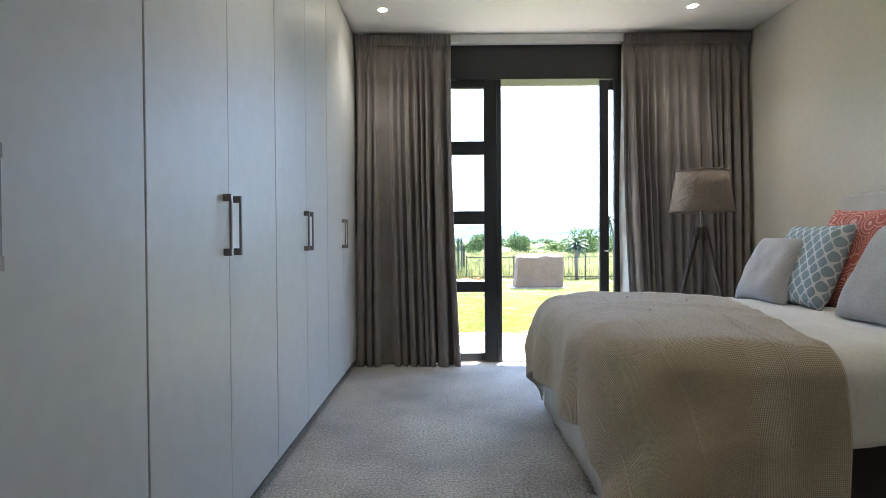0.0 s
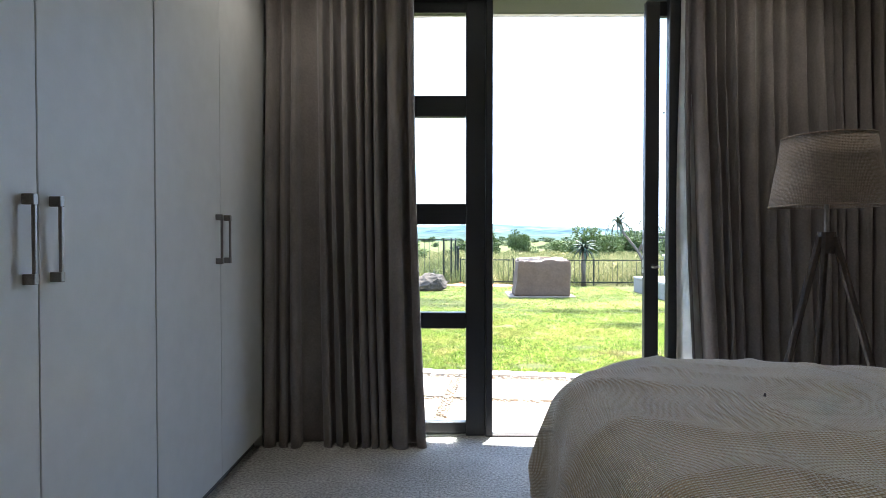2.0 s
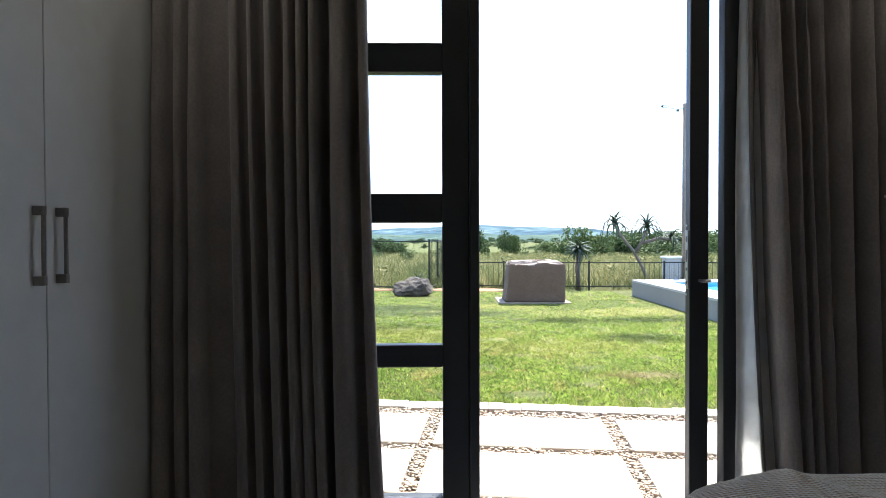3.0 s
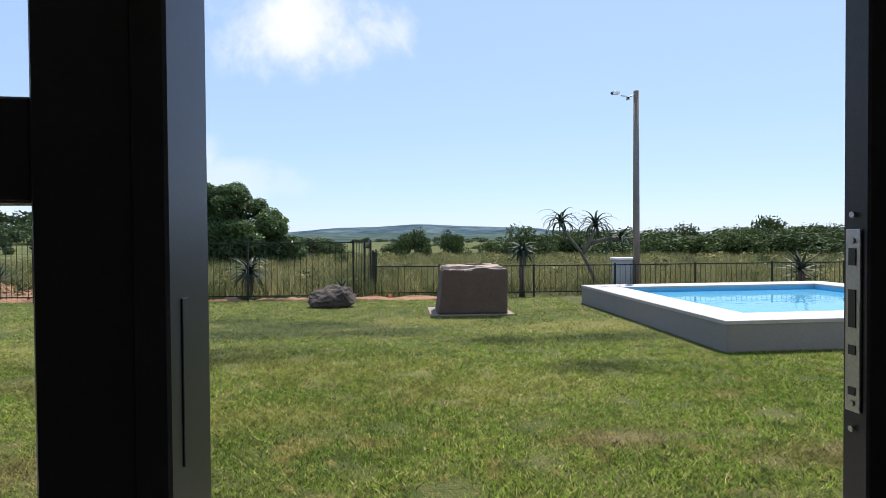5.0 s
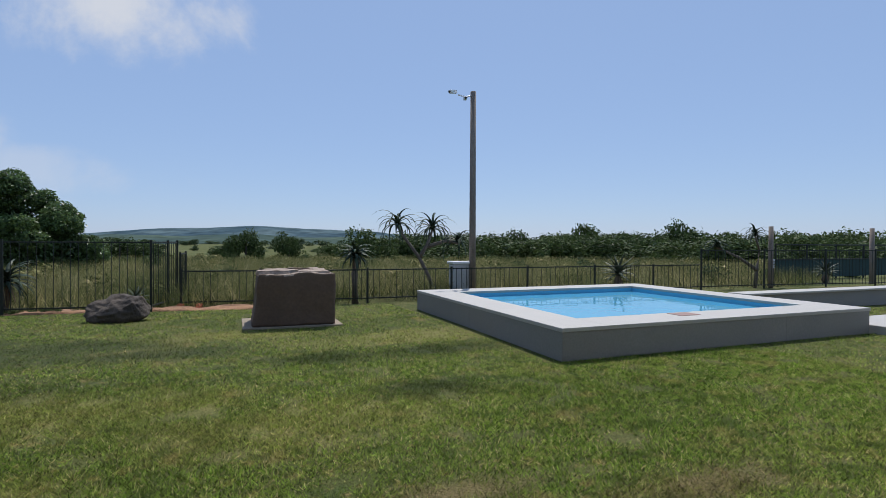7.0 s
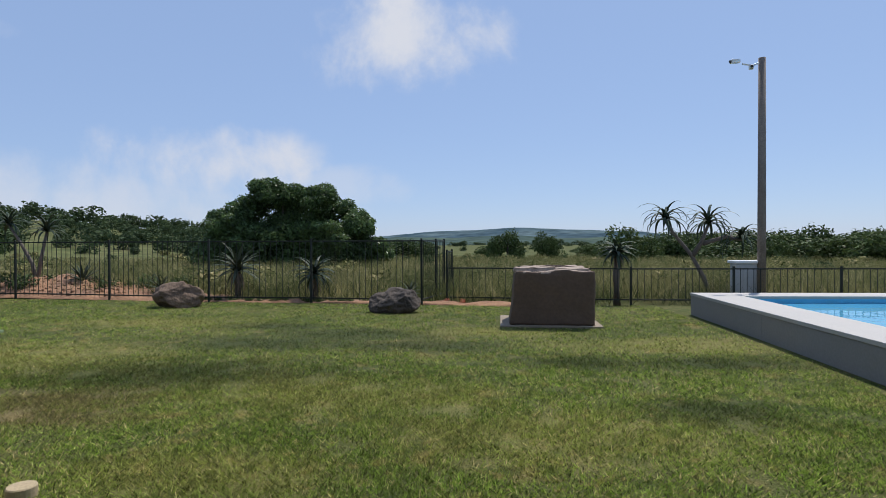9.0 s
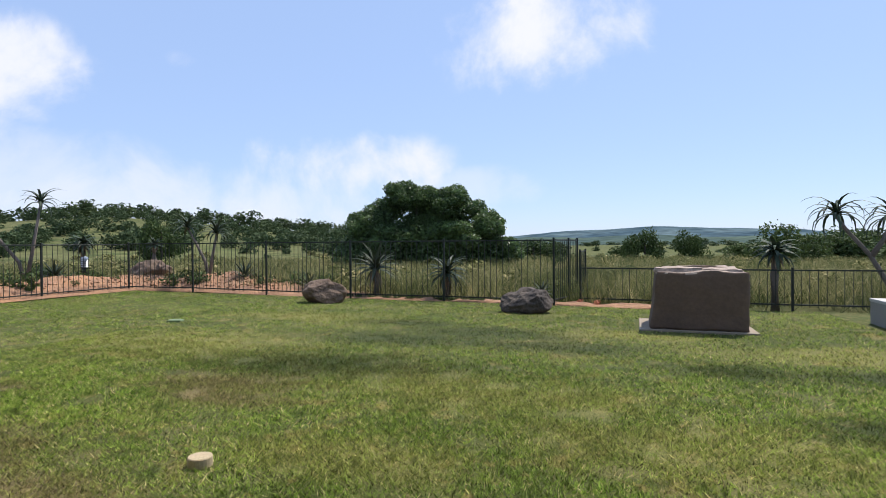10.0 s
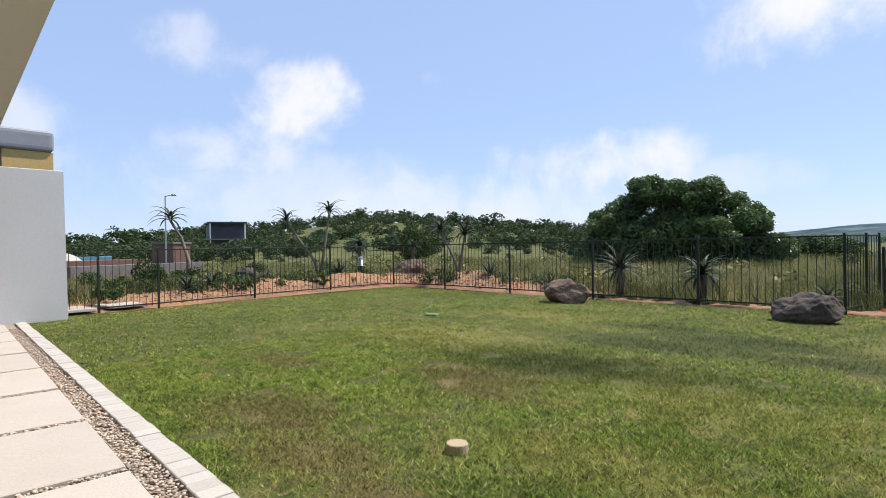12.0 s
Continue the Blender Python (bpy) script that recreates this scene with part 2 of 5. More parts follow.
M_aloe_pale = leafy("pale_aloe_leaf", (0.090, 0.108, 0.072), (0.060, 0.075, 0.052), 0.45, 0.3, 2.0, 0.05)
M_leaf = leafy("tree_leaf", (0.120, 0.185, 0.062), (0.065, 0.105, 0.040), 0.38, 0.6, 0.5, 0.35)
M_leaf.node_tree.nodes["Principled BSDF"].inputs["Specular IOR Level"].default_value = 0.25
M_leaf2 = leafy("bush_leaf", (0.085, 0.120, 0.040), (0.045, 0.070, 0.026), 0.5, 0.45, 0.12)
M_leaf_far = leafy("far_bush_leaf", (0.075, 0.105, 0.045), (0.048, 0.075, 0.036), 0.6, 0.35, 0.05)
M_flower = mat("orange_flower", (0.62, 0.18, 0.08), 0.6, 0.2)
M_blade = leafy("lawn_blade", (0.285, 0.405, 0.058), (0.190, 0.305, 0.046), 0.9, 0.75, 0.9, 0.4, 0.4, 24.0)
M_tall = leafy("meadow_blade", (0.185, 0.205, 0.075), (0.30, 0.265, 0.125), 0.8, 0.5, 0.22, 0.35)
M_trunk = mat("trunk_bark", (0.09, 0.075, 0.06), 0.9, 0.3, 4.0, 30.0, 0.6, 20.0)
M_stump = mat("cut_timber", (0.42, 0.33, 0.20), 0.8, 0.15, 9.0, 90.0, 0.2, 60.0)
M_valve = mat("green_plastic", (0.14, 0.20, 0.09), 0.6, 0.1)
M_pink = mat("pink_cover", (0.27, 0.165, 0.14), 0.7, 0.1)
M_cabinet = mat("grey_cabinet", (0.46, 0.46, 0.45), 0.6, 0.08)
M_black = mat("black_plastic", (0.02, 0.02, 0.022), 0.4, 0.1)
M_net = mat("dark_green_screen", (0.022, 0.055, 0.052), 0.85, 0.15, 1.0, 30.0)
M_ochre = mat("ochre_render", (0.52, 0.36, 0.14), 0.8, 0.06, 0.6, 10.0)
M_roof = mat("grey_roof_sheet", (0.26, 0.27, 0.30), 0.5, 0.08, 1.0, 20.0)
M_brick = mat("brick_red", (0.17, 0.095, 0.072), 0.85, 0.2, 2.0, 20.0)
M_concrete = mat("grey_concrete", (0.17, 0.150, 0.145), 0.85, 0.12, 0.8, 10.0)
M_dark_house = mat("charcoal_cladding", (0.060, 0.062, 0.075), 0.6, 0.12, 0.8, 10.0)
M_blue = mat("blue_sheet", (0.05, 0.22, 0.30), 0.6, 0.15)


def lawn_mat():
    """Mown turf: green with worn straw-coloured, bare and darker patches."""
    m = mat("mown_turf", (0.062, 0.080, 0.020), 0.9, 0.25, 1.1, 45.0, 0.9, 60.0, other=(0.135, 0.13, 0.05), spread=0.7, spec=0.1, depth=0.03)
    return m


M_lawn = lawn_mat()
M_field = mat("meadow_ground", (0.088, 0.108, 0.040), 0.95, 0.25, 0.05, 0.8, 0.4, 2.0, other=(0.125, 0.120, 0.060), spread=0.7, spec=0.02)
# hills: the blue-green of distance haze is mixed into both base colours
M_hill = mat("hazed_pasture", (0.078, 0.108, 0.086), 0.95, 0.25, 0.012, 0.07, other=(0.050, 0.076, 0.074), spread=0.4, spec=0.0)
M_ridge = mat("hazed_ridge", (0.100, 0.140, 0.150), 0.95, 0.28, 0.012, 0.05, other=(0.045, 0.075, 0.095), spread=0.35, spec=0.0)


def patch_colours(m, dry, dark, broad=1.0):
    """Adds dry straw patches and deep green patches, a metre or two across."""
    nodes, links = m.node_tree.nodes, m.node_tree.links
    hsv = next(n for n in nodes if n.bl_idname == "ShaderNodeHueSaturation")
    geo = next(n for n in nodes if n.bl_idname == "ShaderNodeNewGeometry")
    source = hsv.inputs["Color"].links[0].from_socket
    for colour, size, low, high, shift, strength in ((dry, 0.6, 0.52, 0.74, 0.0, 0.55), (dark, 0.36, 0.49, 0.62, 40.0, 0.75), (dry, 2.6, 0.56, 0.74, 90.0, 0.6), (dark, 5.0, 0.53, 0.68, 20.0, 0.75), (dry, 11.0, 0.58, 0.72, 60.0, 0.7)):
        off = nodes.new("ShaderNodeVectorMath")
        off.operation = "ADD"
        links.new(geo.outputs["Position"], off.inputs[0])
        off.inputs[1].default_value = (shift, shift * 0.7, 0)
        n = nodes.new("ShaderNodeTexNoise")
        n.inputs["Scale"].default_value, n.inputs["Detail"].default_value = size, 4.0
        links.new(off.outputs[0], n.inputs["Vector"])
        r = nodes.new("ShaderNodeMapRange")
        r.interpolation_type = "SMOOTHSTEP"
        r.inputs["From Min"].default_value, r.inputs["From Max"].default_value, r.inputs["To Max"].default_value = low, high, strength * (broad if size < 1 else 1.0)
        links.new(n.outputs["Fac"], r.inputs["Value"])
        mx = nodes.new("ShaderNodeMix")
        mx.data_type = "RGBA"
        links.new(r.outputs[0], mx.inputs["Factor"])
        links.new(source, mx.inputs["A"])
        mx.inputs["B"].default_value = (*colour, 1)
        source = mx.outputs["Result"]
    links.new(source, hsv.inputs["Color"])


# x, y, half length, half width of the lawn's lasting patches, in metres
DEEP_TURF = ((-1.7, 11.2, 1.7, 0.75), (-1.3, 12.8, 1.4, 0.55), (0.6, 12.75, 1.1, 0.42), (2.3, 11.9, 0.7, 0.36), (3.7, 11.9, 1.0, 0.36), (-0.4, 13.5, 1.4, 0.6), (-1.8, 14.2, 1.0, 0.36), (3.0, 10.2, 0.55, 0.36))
BARE_TURF = ((-2.1, 10.25, 0.9, 0.42), (-2.5, 8.45, 0.85, 0.5), (-1.6, 8.1, 0.7, 0.36), (-1.7, 9.85, 0.6, 0.26), (3.6, 7.8, 0.6, 0.24), (-0.8, 7.95, 0.5, 0.22), (2.3, 8.2, 0.5, 0.18), (-4.2, 9.6, 0.6, 0.3))
STRAW_TURF = ((0.1, 10.5, 1.5, 0.6), (1.9, 9.7, 1.3, 0.5), (-0.2, 9.0, 0.9, 0.35), (-4.0, 11.8, 1.8, 0.9), (3.6, 12.9, 1.4, 0.5), (-3.8, 14.6, 1.6, 0.6), (1.5, 13.8, 1.1, 0.4))


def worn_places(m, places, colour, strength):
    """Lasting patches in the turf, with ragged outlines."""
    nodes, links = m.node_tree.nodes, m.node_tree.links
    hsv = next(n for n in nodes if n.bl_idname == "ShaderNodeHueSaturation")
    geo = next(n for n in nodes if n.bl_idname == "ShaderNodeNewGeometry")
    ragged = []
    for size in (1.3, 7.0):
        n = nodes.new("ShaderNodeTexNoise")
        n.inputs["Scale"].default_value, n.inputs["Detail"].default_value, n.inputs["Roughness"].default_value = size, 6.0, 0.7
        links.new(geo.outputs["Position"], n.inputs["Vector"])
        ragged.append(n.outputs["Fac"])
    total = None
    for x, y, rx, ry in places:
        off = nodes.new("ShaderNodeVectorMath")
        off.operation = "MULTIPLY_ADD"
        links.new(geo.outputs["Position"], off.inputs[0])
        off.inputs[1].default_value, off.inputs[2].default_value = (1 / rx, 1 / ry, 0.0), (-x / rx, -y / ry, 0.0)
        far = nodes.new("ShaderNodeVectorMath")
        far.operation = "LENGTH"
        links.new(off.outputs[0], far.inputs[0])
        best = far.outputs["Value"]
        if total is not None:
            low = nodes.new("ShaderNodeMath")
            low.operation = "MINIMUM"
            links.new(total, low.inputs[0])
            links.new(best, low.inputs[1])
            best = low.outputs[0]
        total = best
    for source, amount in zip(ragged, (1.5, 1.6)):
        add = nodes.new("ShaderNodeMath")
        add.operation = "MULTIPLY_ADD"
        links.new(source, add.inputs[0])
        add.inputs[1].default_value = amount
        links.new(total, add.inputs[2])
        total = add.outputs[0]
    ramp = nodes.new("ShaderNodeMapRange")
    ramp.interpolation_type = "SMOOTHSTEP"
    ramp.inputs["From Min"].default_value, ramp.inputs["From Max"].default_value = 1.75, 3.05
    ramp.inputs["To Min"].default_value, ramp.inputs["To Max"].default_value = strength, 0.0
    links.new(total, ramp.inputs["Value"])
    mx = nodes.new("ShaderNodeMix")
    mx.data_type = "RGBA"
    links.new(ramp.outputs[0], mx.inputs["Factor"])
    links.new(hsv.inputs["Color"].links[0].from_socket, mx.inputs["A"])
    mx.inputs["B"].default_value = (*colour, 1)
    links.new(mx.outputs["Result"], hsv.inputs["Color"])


def blade_mix(m, dark, straw):
    """Single blades differ: dark green, fresh green and a share of dry straw."""
    nodes, links = m.node_tree.nodes, m.node_tree.links
    hsv = next(n for n in nodes if n.bl_idname == "ShaderNodeHueSaturation")
    geo = next(n for n in nodes if n.bl_idname == "ShaderNodeNewGeometry")
    source = hsv.inputs["Color"].links[0].from_socket
    for colour, low, high in ((dark, 0.38, 0.30), (straw, 0.88, 0.93)):
        r = nodes.new("ShaderNodeMapRange")
        r.inputs["From Min"].default_value, r.inputs["From Max"].default_value = low, high
        links.new(geo.outputs["Random Per Island"], r.inputs["Value"])
        mx = nodes.new("ShaderNodeMix")
        mx.data_type = "RGBA"
        links.new(r.outputs[0], mx.inputs["Factor"])
        links.new(source, mx.inputs["A"])
        mx.inputs["B"].default_value = (*colour, 1)
        source = mx.outputs["Result"]
    links.new(source, hsv.inputs["Color"])


blade_mix(M_blade, (0.070, 0.125, 0.020), (0.46, 0.38, 0.19))
blade_mix(M_tall, (0.085, 0.11, 0.035), (0.46, 0.38, 0.20))
patch_colours(M_lawn, (0.24, 0.185, 0.075), (0.060, 0.085, 0.024), 0.45)
patch_colours(M_blade, (0.40, 0.32, 0.12), (0.10, 0.145, 0.030), 0.45)
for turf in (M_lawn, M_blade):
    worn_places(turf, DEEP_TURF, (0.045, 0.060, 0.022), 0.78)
    worn_places(turf, STRAW_TURF, (0.30, 0.27, 0.085), 0.40)
    worn_places(turf, BARE_TURF, (0.19, 0.140, 0.070), 0.64)
patch_colours(M_tall, (0.34, 0.285, 0.135), (0.075, 0.10, 0.035))
patch_colours(M_field, (0.17, 0.15, 0.07), (0.055, 0.075, 0.028))


# ---- building blocks ----
def thing(name, label, category, group="", at=(0, 0, 0), turn=0.0, kind=""):
    ob = new(name)
    ob.matrix_world = pose(*at, 0, 0, turn)
    return tagged(ob, label, category, group, kind)


def finish(name, bm, material, smooth=False):
    me = bpy.data.meshes.new(name)
    bm.normal_update()
    bm.to_mesh(me)
    bm.free()
    me.materials.append(material)
    if smooth:
        me.polygons.foreach_set("use_smooth", [True] * len(me.polygons))
    return me


def part(name, bm, material, parent=None, label="", smooth=False):
    ob = new(name, finish(name, bm, material, smooth))
    if parent is not None:
        ob.parent = parent
    if label:
        ob["label"] = label
    return ob


def piece(name, me, parent, m=None):
    ob = new(name, me)
    ob.parent = parent
    if m is not None:
        ob.matrix_basis = m
    return ob


def cuboid(lo, hi, bevel=0.0, bm=None, seg=1):
    bm = bm or bmesh.new()
    got = bmesh.ops.create_cube(bm, size=1.0)["verts"]
    lo, hi = Vector(lo), Vector(hi)
    for v in got:
        v.co = Vector((lo[i] + (v.co[i] + 0.5) * (hi[i] - lo[i]) for i in range(3)))
    if bevel:
        edges = list({e for v in got for e in v.link_edges})
        bmesh.ops.bevel(bm, geom=edges, offset=bevel, segments=seg, profile=0.6, affect="EDGES")
    return bm


def tube(points, radii, sides=10, bm=None, cap=True):
    """A round tube along points with a radius at each."""
    bm = bm or bmesh.new()
    points = [Vector(p) for p in points]
    if isinstance(radii, (int, float)):
        radii = [radii] * len(points)
    rings = []
    for i, p in enumerate(points):
        d = (points[min(i + 1, len(points) - 1)] - points[max(i - 1, 0)]).normalized()
        q = d.to_track_quat("Z", "Y")
        rings.append([bm.verts.new(p + q @ Vector((radii[i] * math.cos(a), radii[i] * math.sin(a), 0))) for a in (2 * math.pi * k / sides for k in range(sides))])
    for a, b in zip(rings, rings[1:]):
        for k in range(sides):
            bm.faces.new((a[k], a[(k + 1) % sides], b[(k + 1) % sides], b[k]))
    if cap:
        bm.faces.new(rings[0][::-1])
        bm.faces.new(rings[-1])
    return bm


def sheet(nx, ny, place, bm=None, uv=None):
    """A grid of nx by ny quads; place(u, v) gives the point for 0..1."""
    bm = bm or bmesh.new()
    vs = [[bm.verts.new(place(i / nx, j / ny)) for i in range(nx + 1)] for j in range(ny + 1)]
    layer = bm.loops.layers.uv.verify() if uv else None
    for j in range(ny):
        for i in range(nx):
            f = bm.faces.new((vs[j][i], vs[j][i + 1], vs[j + 1][i + 1], vs[j + 1][i]))
            if uv:
                for loop, (a, b) in zip(f.loops, ((i, j), (i + 1, j), (i + 1, j + 1), (i, j + 1))):
                    loop[layer].uv = (a / nx * uv[0], b / ny * uv[1])
    return bm


def thicken(ob, t, offset=-1.0):
    s = ob.modifiers.new("thickness", "SOLIDIFY")
    s.thickness, s.offset = t, offset
    return ob


def mesh_arrays(name, verts, corners, material):
    """A mesh of equal-sized faces from arrays: verts n x 3, corners m x k."""
    me = bpy.data.meshes.new(name)
    m, k = corners.shape
    me.vertices.add(len(verts))
    me.vertices.foreach_set("co", np.asarray(verts, dtype=np.float32).ravel())
    me.loops.add(m * k)
    me.loops.foreach_set("vertex_index", corners.astype(np.int32).ravel())
    me.polygons.add(m)
    me.polygons.foreach_set("loop_start", np.arange(0, m * k, k, dtype=np.int32))
    me.update(calc_edges=True)
    me.materials.append(material)
    return me


def blades(name, material, places, height, width, lean, rng):
    """Grass: one bent blade of three faces' corners at each place."""
    n = len(places)
    a = rng.uniform(0, 2 * np.pi, n)
    h = height * rng.uniform(0.55, 1.25, n)
    w = width * rng.uniform(0.7, 1.3, n)
    side = np.stack([np.cos(a), np.sin(a), np.zeros(n)], 1)
    b = rng.uniform(0, 2 * np.pi, n)
    tip = np.stack([np.cos(b) * lean * h * rng.uniform(0.2, 1.2, n), np.sin(b) * lean * h * rng.uniform(0.2, 1.2, n), h], 1)
    v = np.empty((n, 3, 3))
    v[:, 0], v[:, 1], v[:, 2] = places - side * w[:, None] / 2, places + side * w[:, None] / 2, places + tip
    return mesh_arrays(name, v.reshape(-1, 3), np.arange(3 * n).reshape(n, 3), material)


def leaf_cloud(lobes, count, size, rng, shell=0.55):
    """Corners of small leaf quads spread through the outer part of a set of ellipsoid lobes (centre, radii)."""
    vol = np.array([r[0] * r[1] * r[2] for c, r in lobes]) ** 0.67
    pick = rng.choice(len(lobes), count, p=vol / vol.sum())
    c = np.array([l[0] for l in lobes])[pick]
    r = np.array([l[1] for l in lobes])[pick]
    d = rng.normal(size=(count, 3))
    d /= np.linalg.norm(d, axis=1)[:, None]
    rad = rng.uniform(shell, 1.0, count) ** 0.6 * (1 + 0.30 * rng.uniform(0, 1, count) ** 3)
    p = c + d * r * rad[:, None]
    nrm = d + rng.normal(size=(count, 3)) * 1.1 + np.array([0, 0, 0.35])
    nrm /= np.linalg.norm(nrm, axis=1)[:, None]
    t = np.cross(nrm, rng.normal(size=(count, 3)))
    t /= np.linalg.norm(t, axis=1)[:, None]
    u = np.cross(nrm, t)
    s = size * rng.uniform(0.6, 1.4, count)[:, None]
    v = np.stack([p - t * s, p - u * s * 0.45, p + t * s, p + u * s * 0.45], 1)
    return v.reshape(-1, 3), np.arange(4 * count).reshape(count, 4)


# ---- the room ----
CEIL, EAST, NORTH = 3.10, 2.81, 5.36
floor = part("floor", cuboid((-1.6, -3.2, -0.12), (2.95, 5.50, 0.0)), M_carpet)
tagged(floor, "light grey wool cut-pile bedroom carpet", "floor", kind="structure")
tagged(part("ceiling", cuboid((-1.6, -3.2, CEIL), (2.95, 5.62, CEIL + 0.15)), M_ceiling), "smooth white painted ceiling with recessed downlights", "ceiling", kind="structure")
tagged(part("wall_east", cuboid((EAST, -3.2, -0.1), (EAST + 0.2, 5.62, CEIL)), M_wall), "plain warm cream painted plaster wall", "wall", kind="structure")
tagged(part("wall_west", cuboid((-1.75, -3.2, -0.1), (-1.55, 5.62, CEIL)), M_wall), "plain cream painted wall behind wardrobes", "wall", kind="structure")
tagged(part("wall_south", cuboid((-1.75, -3.4, -0.1), (3.01, -3.2, CEIL)), M_wall), "plain cream painted wall closing the bedroom", "wall", kind="structure")
bm = cuboid((-1.55, NORTH, -0.1), (-0.62, 5.62, CEIL))
cuboid((2.47, NORTH, -0.1), (EAST, 5.62, CEIL), bm=bm)
tagged(part("wall_north", bm, M_wall), "cream painted wall round the glazed garden doors", "wall", kind="structure")
head = tagged(part("door_head", cuboid((-0.62, 5.37, 2.70), (2.47, 5.60, CEIL), 0.004), M_frame), "dark charcoal panel above the glazed doors", "panel", kind="structure")
tagged(part("trim", cuboid((-0.62, 5.28, 3.02), (2.47, 5.365, 3.095), 0.004), M_white), "white curtain track strip at the ceiling", "trim", kind="structure")
tagged(part("baseboard", cuboid((EAST - 0.016, -3.2, 0), (EAST, 5.36, 0.09), 0.003), M_white), "low white painted skirting along the wall", "skirting", kind="structure")


def wardrobe_unit(y0, y1):
    w = thing("wardrobe", "pale grey lacquered full-height built-in wardrobe with two closed doors", "wardrobe", "built-in wardrobes", (-0.88, y0, 0))
    wide = y1 - y0
    part("body", cuboid((-0.66, 0.0, 0.07), (-0.024, wide, CEIL - 0.004)), M_wardrobe, w)
    part("plinth", cuboid((-0.66, 0.0, 0.0), (-0.05, wide, 0.066)), M_plinth, w, "dark recessed plinth")
    half = wide / 2
    for k in (0, 1):
        d = part("door", cuboid((-0.020, k * half + 0.0018, 0.072), (0.0, (k + 1) * half - 0.0018, CEIL - 0.012), 0.0018), M_wardrobe, w)
        y = half + (0.050 if k else -0.050)
        bm = cuboid((0.0, y - 0.009, 1.320), (0.032, y + 0.009, 1.348), 0.0015)
        cuboid((0.0, y - 0.009, 1.112), (0.032, y + 0.009, 1.140), 0.0015, bm)
        cuboid((0.022, y - 0.005, 1.139), (0.032, y + 0.005, 1.321), 0.0015, bm)
        part("handle", bm, M_bronze, d, "dark brushed steel bow handle")
    return w


first = None
for k in range(7):
    y0 = 4.025 - 1.205 * k
    if y0 < -3.3:
        break
    if first is None:
        first = wardrobe_unit(4.025, 5.225)
    else:
        copy_thing(first, pose(-0.88, y0, 0))
tagged(part("wardrobe_filler", cuboid((-1.5, 5.229, 0.0), (-0.885, 5.356, CEIL - 0.004)), M_wardrobe), "pale grey filler strip closing the wardrobe run", "filler panel", kind="structure")

# glazed doors: a fixed side light with four panes, a slid-back leaf and a fixed light behind it
side = thing("window_1", "dark aluminium side light with four stacked glass panes", "window", kind="structure")
part("frame", cuboid((-0.62, 5.40, 0.0), (-0.54, 5.49, 2.70), 0.004), M_frame, side)
part("stile", cuboid((0.335, 5.40, 0.0), (0.455, 5.47, 2.70), 0.004), M_frame, side)
part("jamb", cuboid((0.457, 5.385, 0.0), (0.500, 5.545, 2.70), 0.004), M_frame, side)
rails = ((0.012, 0.082), (0.672, 0.772), (1.322, 1.452), (1.992, 2.122), (2.632, 2.698))
for a, b in rails:
    part("rail", cuboid((-0.54, 5.405, a), (0.335, 5.465, b), 0.004), M_frame, side)
for (_, a), (b, _) in zip(rails, rails[1:]):
    g = part("pane", cuboid((-0.54, 5.432, a), (0.335, 5.438, b)), M_glass, side)
    g.visible_shadow = False
part("threshold", cuboid((-0.54, 5.39, 0.0), (0.335, 5.49, 0.011), 0.002), M_steel, side)
strike = part("strike_plate", cuboid((0.500, 5.425, 0.98), (0.5025, 5.448, 1.20), 0.001), M_frame, side)

leaf = thing("sliding_door", "dark aluminium glazed sliding door leaf slid open", "door", at=(1.44, 5.385, 0))
part("lock_stile", cuboid((0.0, 0.0, 0.03), (0.085, 0.045, 2.69), 0.003), M_frame, leaf)
part("far_stile", cuboid((0.88, 0.0, 0.03), (0.965, 0.045, 2.69), 0.003), M_frame, leaf)
part("bottom_rail", cuboid((0.085, 0.0, 0.03), (0.88, 0.045, 0.12), 0.003), M_frame, leaf)
part("top_rail", cuboid((0.085, 0.0, 2.60), (0.88, 0.045, 2.69), 0.003), M_frame, leaf)
g = part("pane", cuboid((0.085, 0.018, 0.12), (0.88, 0.024, 2.60)), M_glass, leaf)
g.visible_shadow = False
plate = part("lock_plate", cuboid((-0.004, 0.010, 1.02), (0.0, 0.036, 1.285), 0.001), M_steel, leaf, "satin steel lock plate")
for z, h in ((1.05, 0.012), (1.11, 0.014), (1.17, 0.055), (1.245, 0.025)):
    part("slot", cuboid((-0.0055, 0.017, z - h / 2), (-0.0038, 0.029, z + h / 2)), M_black, plate)
for z in (0.995, 1.032, 1.268, 1.306):
    part("screw", tube(((-0.0065, 0.023, z), (-0.003, 0.023, z)), 0.0045, 8), M_steel, plate)
bm = tube(((0.044, 0.0, 1.06), (0.044, -0.035, 1.06), (0.075, -0.038, 1.062)), 0.007, 8)
part("thumb_turn", bm, M_steel, leaf)
for x, z in ((0.03, 1.36), (0.062, 1.36), (0.03, 1.25), (0.062, 1.25)):
    part("screw", tube(((x, -0.002, z), (x, 0.002, z)), 0.005, 8), M_black, leaf)

fixed = thing("window_2", "dark aluminium fixed garden window beside the sliding leaf", "window", kind="structure")
part("mullion", cuboid((1.56, 5.320, 0.0), (1.645, 5.378, 2.70), 0.004), M_frame, fixed)
part("frame", cuboid((2.39, 5.320, 0.0), (2.47, 5.378, 2.70), 0.004), M_frame, fixed)
part("bottom_rail", cuboid((1.645, 5.320, 0.012), (2.39, 5.378, 0.09), 0.004), M_frame, fixed)
part("top_rail", cuboid((1.645, 5.320, 2.62), (2.39, 5.378, 2.698), 0.004), M_frame, fixed)
